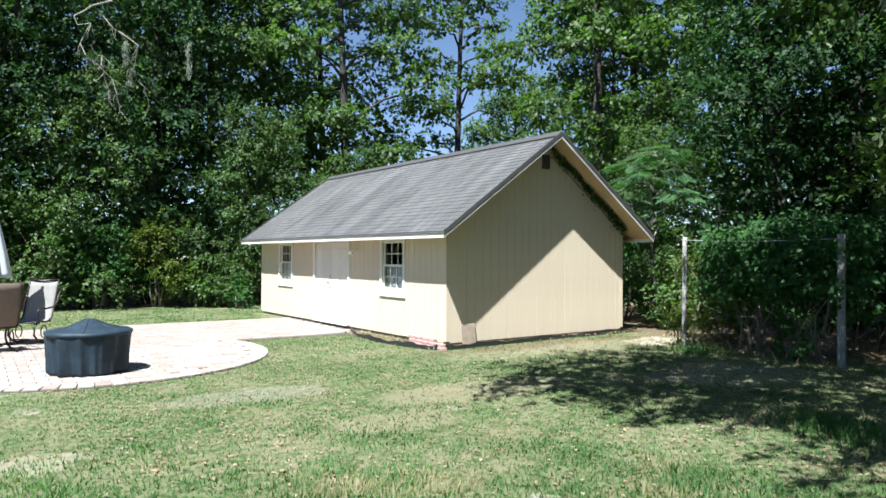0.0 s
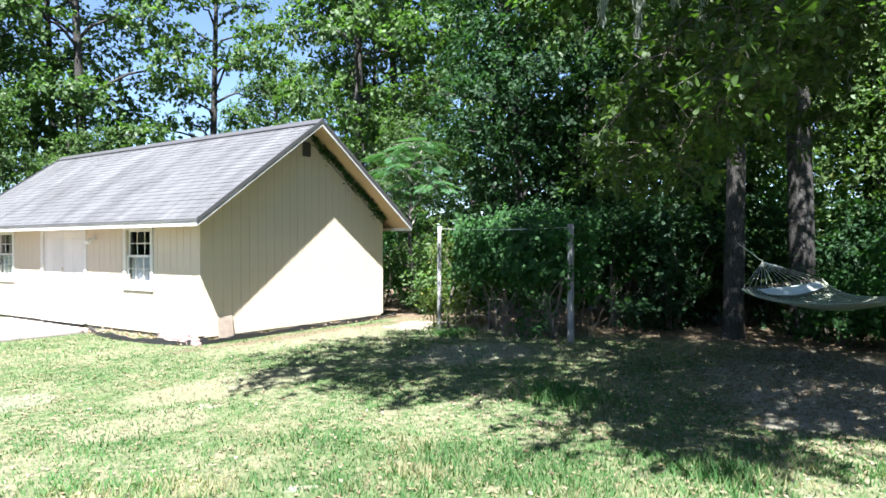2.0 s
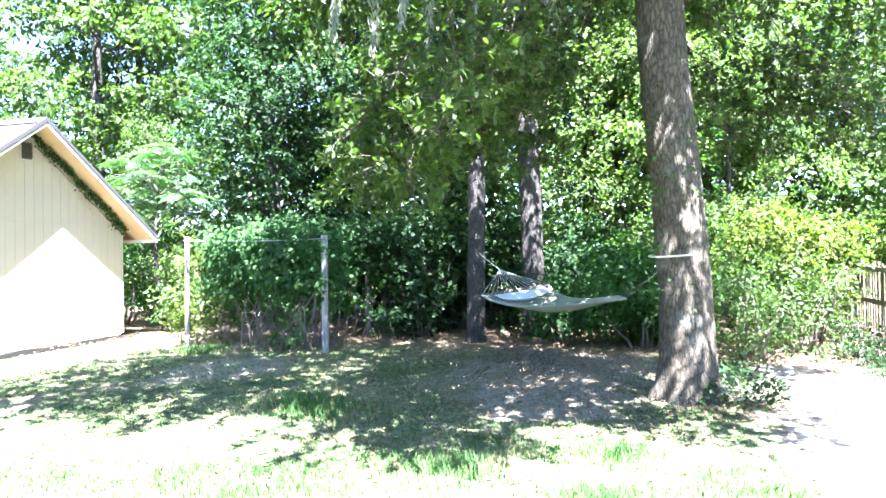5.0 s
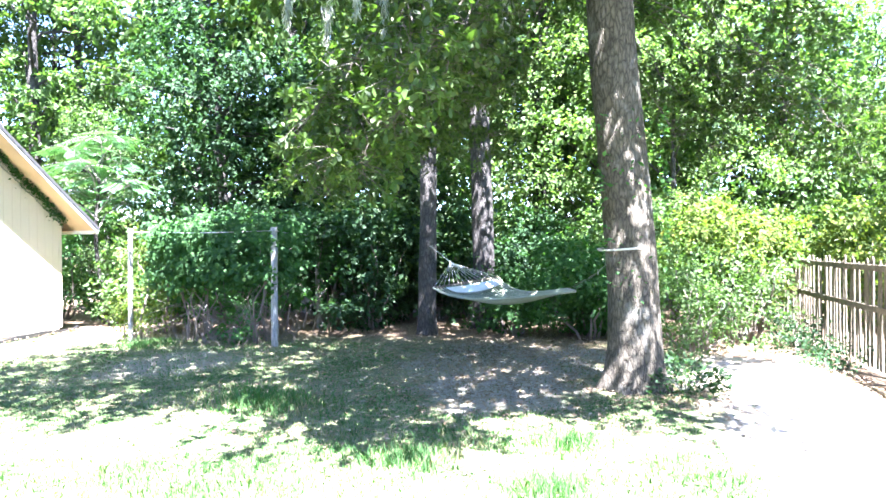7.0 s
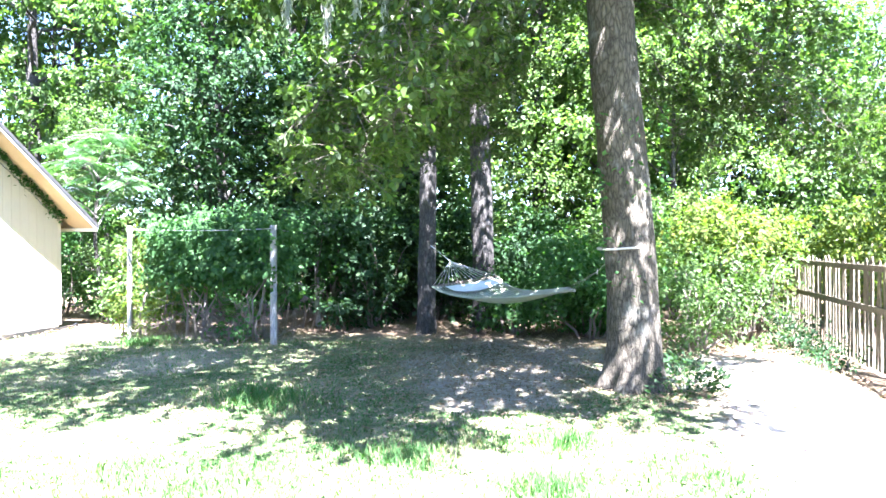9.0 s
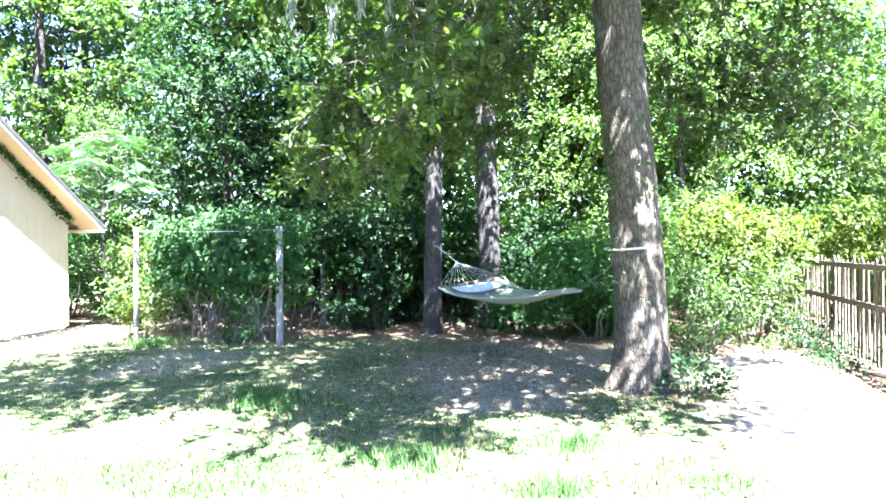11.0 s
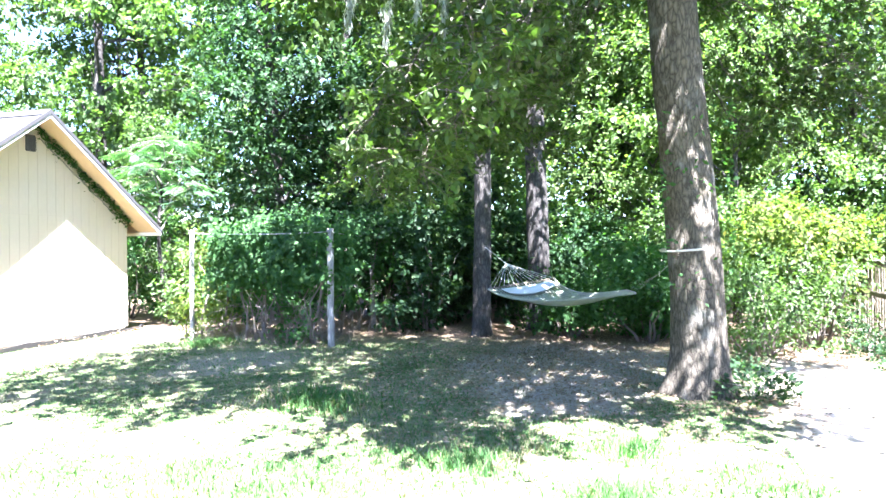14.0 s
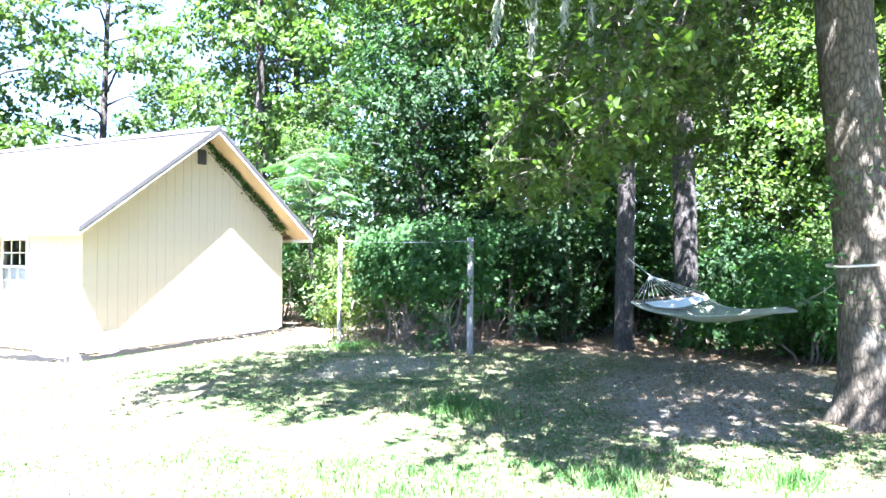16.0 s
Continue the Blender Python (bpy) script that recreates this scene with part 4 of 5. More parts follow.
    part("moss", leaves("oak_moss", np.array(P), np.array(D), 0.085, MOSS, rng, 0.022, 0.2), MOSS, t, "grey strands of hanging moss")


oak()


# ---- trees and shrubs ----
def tree(h, r, blobs, count, leaf, leaf_mat, bark, seed, label, lean=(0, 0), per=11, twig=0.6, droop=0.25, width=0.36):
    """A tree at the origin. blobs: places and sizes of its masses of leaves."""
    rng = np.random.default_rng(seed)
    t = thing("tree", (0, 0, 0), label, "tree", "woodland trees")
    part("trunk", trunk_geo(h * 0.93, r, r * 0.3, rng, lean, 0.3, 16, 20, 0.05), bark, t, "", True)
    g = Geo()
    for c, q in blobs:
        z = max(0.25 * h, c[2] - rng.uniform(0.6, 1.6))
        a = Vector((lean[0] * z / h, lean[1] * z / h, min(z, h * 0.88)))
        g.tube(limb_path(a, c, rng, 0.12, 5), [r * 0.30 * (1 - 0.15 * k) for k in range(6)], 6)
    part("limb", g, bark, t, "", True)
    p, d, o = sprays(rng, [c for c, q in blobs], [q for c, q in blobs], count // per, per, twig, droop, 0.3)
    keep = p[:, 2] > 0.05
    part("crown", leaves("crown", p[keep], d[keep], leaf, leaf_mat, rng, width, 0.75, False, o[keep]), leaf_mat, t)
    return t


def crown_blobs(seed, h, low, spread, n, size):
    rng = np.random.default_rng(seed)
    out = []
    for k in range(n):
        u = (k + 0.5) / n
        z = low + (h - low) * u
        w = spread * (0.45 + 0.75 * math.sin(math.pi * min(1, u * 0.85 + 0.12))) * rng.uniform(0.4, 1.0)
        a = k * 2.4 + rng.normal(0, 0.5)
        s = size * rng.uniform(0.65, 1.25)
        out.append(((w * math.cos(a), w * math.sin(a), z), (s * 1.1, s * 1.1, s * 0.42)))
    return out


KINDS = [
    tree(14.0, 0.22, crown_blobs(1, 14, 3.6, 2.7, 27, 1.2), 22000, 0.165, TREE_LEAF, PINE_BARK, 31, "tall broad-leaved tree with layered sunlit green foliage"),
    tree(12.0, 0.20, crown_blobs(2, 12, 2.0, 2.3, 30, 1.15), 22000, 0.145, DARK_LEAF, PINE_BARK, 32, "dark evergreen tree with dense glossy foliage", (0.4, 0.2)),
    tree(19.0, 0.24, crown_blobs(3, 19, 4.8, 3.2, 25, 1.2), 18000, 0.20, TREE_LEAF, PINE_BARK, 33, "tall slender tree with open airy crown", (-0.3, 0.5)),
    tree(9.0, 0.13, crown_blobs(4, 9, 0.8, 1.9, 28, 0.95), 22000, 0.13, TREE_LEAF, PINE_BARK, 34, "young leafy tree with foliage down to the ground", (0.2, -0.2)),
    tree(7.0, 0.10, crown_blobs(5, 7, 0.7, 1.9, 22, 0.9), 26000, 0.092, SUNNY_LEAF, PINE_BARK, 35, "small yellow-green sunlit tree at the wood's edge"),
]
rng = np.random.default_rng(77)


def plant(kind, x, y, scale=1.0, label=""):
    m = pose(x, y, -0.02, 0, 0, rng.uniform(0, 360)) @ Matrix.Diagonal((scale, scale, scale * rng.uniform(0.92, 1.1), 1))
    o = copy_thing(KINDS[kind], m)
    if label:
        tagged(o, label)
    return o


# behind the hammock and the pen
for kind, x, y, s in ((1, 10.2, -2.0, 1.0), (1, 9.0, -1.0, 0.8), (3, 9.8, 3.2, 0.62), (3, 9.2, -5.4, 0.95), (1, 11.2, -5.2, 0.95), (0, 12.6, -8.6, 1.0), (4, 10.6, -10.4, 1.25),
                      (4, 9.6, -12.0, 0.85), (0, 13.6, -12.6, 1.05), (2, 15.2, -4.6, 1.0), (0, 16.0, 0.6, 1.05), (2, 13.8, 3.0, 0.95), (2, 16.0, 9.4, 0.95), (3, 7.4, 8.2, 0.6), (3, 8.6, 12.4, 0.62),
                       (3, 14.5, -9.2, 0.85), (2, 18.5, -13.2, 1.0), (3, 12.9, -14.9, 1.1), (0, 17.0, -11.0, 0.9), (0, 19.5, -8.2, 1.1), (4, 15.2, -20.0, 1.0), (3, 10.0, -18.6, 0.9), (4, 7.2, -17.6, 0.8), (3, 20.0, -19.5, 1.1)):
    plant(kind, x, y, s)
# behind the shed and round the far lawn
for kind, x, y, s in ((2, 6.6, 20.0, 0.9), (2, 12.6, 8.2, 0.95), (0, 17.2, 11.8, 0.9), (2, 10.8, 15.6, 0.85), (3, 12.2, 12.6, 0.6), (2, 5.4, 15.2, 0.9), (2, 2.8, 18.2, 0.92), (3, 4.0, 13.4, 0.66), (0, 0.2, 16.6, 0.95), (3, 1.2, 13.9, 0.7), (1, -2.2, 15.8, 1.05), (3, -4.2, 15.2, 0.85), (1, -6.4, 16.8, 1.1),
                      (3, -8.4, 15.6, 0.9), (1, -9.6, 17.6, 1.1), (0, -4.6, 20.5, 1.1), (0, -0.6, 22.5, 1.1), (0, -9.0, 22.8, 1.1), (3, 18.5, 16.5, 0.75), (1, -12.5, 16.2, 1.1)):
    plant(kind, x, y, s)
for k in KINDS:
    k.matrix_basis = pose(24 + 3.1 * KINDS.index(k), 27 - 6 * KINDS.index(k), -0.02)


def pole_tree(x, y, r, h, label, seed, lean=(0, 0), n=9):
    rng = np.random.default_rng(seed)
    t = thing("tree", (x, y, 0), label, "tree", "woodland trees")
    part("trunk", trunk_geo(h, r, r * 0.7, rng, lean, 0.3, 24, 30, 0.07), PINE_BARK, t, "grey flaking trunk", True)
    blobs = [((rng.normal(0, 1.4) + lean[0], rng.normal(0, 1.4) + lean[1], h - 3.0 + 0.5 * k), (1.2, 1.2, 0.7)) for k in range(n)]
    g = Geo()
    for c, q in blobs:
        g.tube(limb_path((lean[0] * 0.7, lean[1] * 0.7, h * 0.72), c, rng, 0.1, 4), [0.07, 0.055, 0.04, 0.03, 0.02], 6)
    part("limb", g, PINE_BARK, t, "", True)
    p, d, o = sprays(rng, [c for c, q in blobs], [q for c, q in blobs], 700, 10, 0.6, 0.25, 0.3)
    part("crown", leaves("crown", p, d, 0.17, TREE_LEAF, rng, 0.36, 0.75, False, o), TREE_LEAF, t)


pole_tree(6.03, -7.15, 0.18, 9.5, "slim grey-barked tree that holds one hammock rope", 51, (0.1, 0.15))
pole_tree(7.2, -8.02, 0.235, 12.5, "straight dark-barked tree behind the hammock", 52, (0.1, 0.35))
pole_tree(12.5, -7.2, 0.14, 11.0, "thin far tree trunk in the woods", 53)


def shrub(x, y, rx, ry, h, count, leaf, material, seed, label, name="shrub", stems=7, flat=0.75, low=0.12):
    rng = np.random.default_rng(seed)
    t = thing(name, (x, y, 0), label, "shrub", "shrubs at the wood's edge")
    g = Geo()
    cs, rs = [], []
    for k in range(stems * 2):
        a = 2.4 * k
        e = (rx * 0.85 * math.cos(a) * rng.uniform(0.25, 1), ry * 0.85 * math.sin(a) * rng.uniform(0.25, 1), h * (low + (0.92 - low) * rng.uniform(0, 1)))
        if k % 2 == 0:
            g.tube(limb_path((0.15 * math.cos(a), 0.15 * math.sin(a), -0.05), e, rng, 0.10, 5), [0.028 - 0.004 * i for i in range(6)], 6)
        s = rng.uniform(0.7, 1.35)
        cs.append(e)
        rs.append((rx * 0.31 * s, ry * 0.31 * s, h * 0.13 * s))
    tagged(part("stem", g, DEADWOOD, t, "", True), kind="stuff")
    p, d, o = sprays(rng, cs, rs, count // 10, 10, 0.32, 0.2, 0.3)
    keep = p[:, 2] > 0.03
    part("foliage", leaves("foliage", p[keep], d[keep], leaf * 1.15, material, rng, 0.34, flat, False, o[keep]), material, t)
    return t


# vines over the pen
def canopy_vine(x0, x1, y0, y1, z0, z1, count, leaf, material, seed, label):
    """A hanging mat of vine between wires, ragged below."""
    rng = np.random.default_rng(seed)
    t = thing("vine_thicket", ((x0 + x1) / 2, (y0 + y1) / 2, 0), label, "vine", "vines over the pen")
    n = 34
    cs = [(rng.uniform(x0, x1) - (x0 + x1) / 2, rng.uniform(y0, y1) - (y0 + y1) / 2, z1 - (z1 - z0) * rng.uniform(0, 1) ** 1.4) for k in range(n)]
    rs = [(0.42, 0.5, 0.2) for k in range(n)]
    g = Geo()
    for c in cs[::3]:
        g.tube(limb_path((c[0] * 0.8, c[1] * 0.8, -0.03), c, rng, 0.10, 5), [0.02, 0.017, 0.014, 0.012, 0.01, 0.008], 5)
    tagged(part("stem", g, DEADWOOD, t, "", True), kind="stuff")
    p, d, o = sprays(rng, cs, rs, count // 10, 10, 0.3, 0.35, 0.2)
    part("foliage", leaves("foliage", p, d, leaf, material, rng, 0.36, 0.5, False, o + np.array([-1.3, -0.4, 0.5])), material, t)


canopy_vine(4.1, 4.75, -4.7, -2.5, 1.2, 2.12, 13000, 0.095, VINE_LEAF, 61, "dense green vine mat hanging over the pen wires")
canopy_vine(5.6, 7.2, -5.2, -1.2, 0.5, 2.3, 8000, 0.105, VINE_LEAF, 74, "shaded green vine mat at the pen's back")
# sunlit vines by the post: lighter leaf colour adds to the sun
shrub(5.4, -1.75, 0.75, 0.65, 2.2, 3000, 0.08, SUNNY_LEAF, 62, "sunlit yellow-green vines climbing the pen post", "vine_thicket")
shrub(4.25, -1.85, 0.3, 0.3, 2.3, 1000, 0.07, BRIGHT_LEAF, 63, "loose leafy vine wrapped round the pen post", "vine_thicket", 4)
# thickets in shade take the dark leaf: part of their shade is colour
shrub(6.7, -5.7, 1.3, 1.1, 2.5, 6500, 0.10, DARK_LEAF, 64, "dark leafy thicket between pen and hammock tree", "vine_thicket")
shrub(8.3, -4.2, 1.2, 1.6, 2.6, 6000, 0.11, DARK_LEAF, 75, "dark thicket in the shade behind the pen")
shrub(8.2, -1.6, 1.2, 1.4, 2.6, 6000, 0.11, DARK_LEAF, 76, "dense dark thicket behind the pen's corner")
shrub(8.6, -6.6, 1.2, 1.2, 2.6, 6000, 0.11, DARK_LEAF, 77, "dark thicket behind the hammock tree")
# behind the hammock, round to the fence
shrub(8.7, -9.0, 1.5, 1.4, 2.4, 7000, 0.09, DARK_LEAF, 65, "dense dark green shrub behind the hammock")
shrub(5.9, -10.2, 1.25, 1.2, 1.9, 7000, 0.085, VINE_LEAF, 66, "green leafy shrub beneath the hammock's end")
shrub(7.6, -10.8, 1.4, 1.2, 2.5, 6500, 0.09, TREE_LEAF, 67, "tall green shrub at the wood's edge")
shrub(4.7, -11.9, 0.95, 0.8, 1.7, 4300, 0.055, TREE_LEAF, 68, "scrambling shrub with small sunlit leaves and bare twigs", stems=16)
shrub(5.9, -12.8, 1.25, 0.85, 1.7, 3600, 0.06, TREE_LEAF, 69, "twiggy shrub with small leaves leaning on the fence", stems=16)
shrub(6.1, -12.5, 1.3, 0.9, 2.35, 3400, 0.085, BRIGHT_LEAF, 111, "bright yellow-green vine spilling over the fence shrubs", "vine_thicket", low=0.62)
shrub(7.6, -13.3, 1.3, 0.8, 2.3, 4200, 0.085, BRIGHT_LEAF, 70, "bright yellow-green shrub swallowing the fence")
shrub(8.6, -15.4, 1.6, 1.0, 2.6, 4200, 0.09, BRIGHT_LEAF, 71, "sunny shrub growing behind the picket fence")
shrub(6.35, -8.75, 0.9, 0.75, 1.25, 3600, 0.08, VINE_LEAF, 78, "low green shrub under the hammock")
shrub(3.3, -13.55, 0.5, 0.25, 0.4, 620, 0.045, DARK_LEAF, 98, "low weeds along the foot of the fence", "weed", 5)
shrub(4.6, -13.45, 0.6, 0.3, 0.5, 620, 0.045, DARK_LEAF, 99, "low weeds along the foot of the fence", "weed", 5)
shrub(5.5, -13.5, 0.6, 0.3, 0.7, 620, 0.045, DARK_LEAF, 100, "low weeds along the foot of the fence", "weed", 5)
# deep woodland shade put into the leaf colour
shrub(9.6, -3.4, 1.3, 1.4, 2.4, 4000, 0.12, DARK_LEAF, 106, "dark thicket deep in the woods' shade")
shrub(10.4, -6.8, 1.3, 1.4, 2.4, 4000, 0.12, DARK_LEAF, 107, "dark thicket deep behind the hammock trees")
# at the shed's far corner and behind it
shrub(7.0, 0.2, 0.95, 0.9, 2.0, 4200, 0.085, TREE_LEAF, 72, "leafy shrub behind the shed corner")
shrub(7.3, 2.6, 1.1, 1.2, 2.6, 4200, 0.09, VINE_LEAF, 73, "tall leafy shrub behind the shed")
# along the far lawn
for k, (x, y, h, m, lab) in enumerate(((-0.6, 13.2, 2.6, TREE_LEAF, "leafy bush with pale green tips by the shed"), (-2.2, 13.9, 3.2, BRIGHT_LEAF, "tall bush with sunlit light green leaves"),
                                       (-3.9, 14.3, 3.0, VINE_LEAF, "green bush at the lawn's far edge"), (-5.4, 14.2, 3.4, TREE_LEAF, "tall dense bush beyond the patio"),
                                       (-6.9, 14.6, 3.6, TREE_LEAF, "dense dark bush beyond the patio chairs"), (-8.6, 14.6, 3.6, DARK_LEAF, "dark evergreen bush at the lawn's corner"))):
    shrub(x, y, 1.25, 1.0, h, 5600, 0.1, m, 80 + k, lab)


shrub(-0.1, 11.9, 0.35, 0.3, 0.8, 220, 0.11, VINE_LEAF, 112, "tall green weed by the shed's far corner", "weed", 4)


def fern_clump():
    rng = np.random.default_rng(91)
    t = thing("plant_clump", (1.35, -11.42, 0), "low clump of broad green leaves at the oak's foot", "plant")
    n = 620
    a = rng.uniform(0, 6.28, n)
    r = np.sqrt(rng.uniform(0, 1, n)) * 0.6
    p = np.stack([r * np.cos(a), r * np.sin(a) * 0.8, rng.uniform(0.02, 0.46, n) * (1.1 - r)], 1)
    d = np.stack([np.cos(a), np.sin(a), rng.uniform(-0.2, 0.8, n)], 1) + rng.normal(0, 0.4, (n, 3))
    # dark leaf colour stands in for the oak's shade on the clump
    part("foliage", leaves("clump", p, d, 0.075, DARK_LEAF, rng, 0.26), DARK_LEAF, t)
    g = Geo()
    for k in range(14):
        w = 0.45 * k
        g.tube([(0, 0, -0.02), (0.2 * math.cos(w), 0.18 * math.sin(w), 0.16), (0.38 * math.cos(w), 0.34 * math.sin(w), 0.2)], 0.005, 5)
    part("stem", g, TWIG, t)


fern_clump()


def brush_pile():
    rng = np.random.default_rng(92)
    t = thing("brush_pile", (4.75, -3.6, 0), "heap of bare grey twigs beneath the vines", "brush pile")
    for k in range(190):
        a = Vector((rng.normal(0, 0.5), rng.normal(0, 0.6), 0.0))
        w = Vector((rng.normal(0, 0.7), rng.normal(0, 0.9), abs(rng.normal(0.45, 0.4)))) * rng.uniform(0.4, 1.0)
        part("stick", Geo().tube(limb_path(a, a + w, rng, 0.25, 5), [0.0055, 0.005, 0.004, 0.003, 0.002, 0.0015], 5), DEADWOOD, t)


brush_pile()
shrub(4.15, -4.05, 0.22, 0.25, 0.34, 260, 0.08, VINE_LEAF, 93, "low green weed beside the pen post", "weed", 4)


def silk_tree():
    """A young tree with layered feathery fronds."""
    rng = np.random.default_rng(94)
    t = thing("silk_tree", (6.5, 0.72, 0), "young silk tree with flat layers of feathery fronds", "tree")
    t.matrix_basis = pose(6.5, 0.72, 0) @ Matrix.Diagonal((1.12, 1.12, 1.12, 1))
    part("trunk", trunk_geo(3.3, 0.05, 0.025, rng, (-0.1, 0.0), 0.2, 10, 12, 0.05), PINE_BARK, t, "", True)
    g = Geo()
    P, D = [], []
    hubs = [Vector((0.75 * math.cos(2.4 * k) * rng.uniform(0.4, 1.0) - 0.1, 0.75 * math.sin(2.4 * k) * rng.uniform(0.4, 1.0), 2.45 + 0.17 * k)) for k in range(9)]
    for h in hubs:
        g.tube(limb_path((-0.09, 0, min(h.z - 0.5, 3.0)), h, rng, 0.1, 4), [0.02, 0.017, 0.014, 0.011, 0.008], 5)
    for k in range(90):
        hub = hubs[k % 9]
        a = k * 2.4 + rng.normal(0, 0.3)
        r = rng.uniform(0.45, 0.85)
        tip = hub + Vector((r * math.cos(a), r * math.sin(a), rng.uniform(-0.22, 0.12)))
        pts = [hub.lerp(tip, u) + Vector((0, 0, 0.12 * math.sin(math.pi * u))) for u in np.linspace(0, 1, 6)]
        g.tube(pts, [0.007, 0.006, 0.005, 0.004, 0.003, 0.002], 4)
        axis = (pts[-1] - pts[2]).normalized()
        side = axis.cross(Vector((0, 0, 1))).normalized()
        for i in range(9):
            c = pts[2].lerp(pts[-1], i / 8)
            for s in (-1, 1):
                ray = (axis * 0.55 + side * s).normalized()
                ln = 0.17 * (0.6 + 0.5 * math.sin(math.pi * (i + 1) / 10))
                for q in range(10):
                    e = c + ray * ln * (q + 1) / 10 - Vector((0, 0, 0.03 * (q / 10) ** 2))
                    for b in (-1, 1):
                        P.append(e)
                        D.append(axis * 0.3 * b * s + ray * 0.45 + axis * b)
    part("frond_stem", g, TWIG, t)
    part("frond", leaves("fronds", np.array(P), np.array(D), 0.045, FROND_LEAF, rng, 0.2, 2.0), FROND_LEAF, t, "feathery blue-green fronds")


silk_tree()


def dead_branch():
    """Bare lit twigs that hang before the dark wood."""
    rng = np.random.default_rng(95)
    t = thing("dead_branch", (-4.2, 12.6, 7.7), "bare pale hanging branch draped with grey moss", "branch")
    g = Geo()
    g.tube(limb_path((0.2, 3.4, 2.6), (0.35, 0.0, 1.7), rng, 0.04, 5), [0.05, 0.045, 0.04, 0.037, 0.034, 0.03], 6)
    g.tube(limb_path((0.35, 0.0, 1.7), (-0.67, 0.0, 1.05), rng, 0.05, 4), [0.03, 0.028, 0.026, 0.023, 0.02], 6)
    for a, e in (((-0.67, 0.0, 1.05), (0.6, 0.0, -1.6)), ((-0.06, 0.0, 1.4), (1.45, 0.1, -1.3)), ((-0.2, 0.1, 0.3), (0.35, 0.1, -1.2))):
        pts = limb_path(a, e, rng, 0.12, 8)
        g.tube(pts, [0.022 - 0.0018 * k for k in range(9)], 5)
        for k in range(16):
            c = pts[2 + k % 7]
            tip = c + Vector((rng.normal(0.05, 0.22), rng.normal(0, 0.15), -rng.uniform(0.15, 0.55)))
            g.tube([c, c.lerp(tip, 0.5) + Vector(rng.normal(0, 0.03, 3)), tip], [0.008, 0.006, 0.003], 4)
    part("twig", g, TWIG, t)
    P, D = [], []
    for x, z, ln in ((0.75, 0.6, 0.8), (2.6, 0.9, 1.2), (0.9, -0.2, 0.5)):
        for k in range(150):
            u = rng.uniform(0, 1)
            P.append((x + rng.normal(0, 0.04), rng.normal(0, 0.05), z - ln * u))
            D.append((rng.normal(0, 0.2), rng.normal(0, 0.2), -1))
    tagged(part("moss", leaves("branch_moss", np.array(P), np.array(D), 0.16, MOSS, rng, 0.05, 0.2), MOSS, t, "grey hanging moss"), kind="stuff")


dead_branch()


# ---- stuff: far woods, grass, fallen leaves ----
def far_woods():
    rng = np.random.default_rng(101)
    n = 34000
    a = rng.uniform(0, 2 * math.pi, n)
    r = rng.uniform(31, 46, n)
    top = 6.3 + 1.8 * np.sin(7 * a) + 1.4 * np.sin(17 * a + 1) + 1.0 * np.sin(41 * a)
    z = rng.uniform(0, 1, n) ** 0.8 * top
    p = np.stack([2 + r * np.cos(a), r * np.sin(a), z], 1)
    low = rng.uniform(0, 1, n) < 0.3
    p[low] = np.stack([2 + (22 + 9 * rng.uniform(0, 1, n)) * np.cos(a), (22 + 9 * rng.uniform(0, 1, n)) * np.sin(a), rng.uniform(0, 3.6, n)], 1)[low]
    d = rng.normal(0, 1, (n, 3)) - np.array([0, 0, 0.2])
    ob = part("far_woods", leaves("far_woods", p, d, 0.75, DARK_LEAF, rng, 0.34), DARK_LEAF)
    tagged(ob, "distant ring of dark green woodland foliage", "woods", kind="stuff")


far_woods()


def bare(x, y):
    """How bare the ground is, from 0 (lawn) to 1."""
    out = 0.0
    for cx, cy, rx, ry, k in ((3.4, -9.2, 2.9, 1.7, 0.7), (1.2, -9.3, 1.4, 0.9, 0.9), (2.6, -0.9, 3.3, 0.7, 0.8), (0.5, -12.7, 5.2, 1.2, 0.97), (-2.5, -13.2, 3.0, 1.4, 0.85), (2.0, -4.2, 1.2, 0.9, 0.4), (-1.8, -3.2, 1.5, 0.5, 0.75), (-4.4, -2.0, 1.0, 0.45, 0.45), (-6.8, -3.8, 0.45, 0.35, 0.45), (-3.5, -4.1, 0.9, 0.4, 0.6)):
        d = ((x - cx) / rx) ** 2 + ((y - cy) / ry) ** 2
        out = max(out, k * max(0.0, min(1.0, (1.25 - d) * 2.5)))
    if x > 4.6 or y > 13.4:
        out = max(out, 0.93)
    if on_patio(x, y) or (-0.5 < x < W + 0.3 and 0.2 < y < L + 0.5):
        out = 1.0
    return out


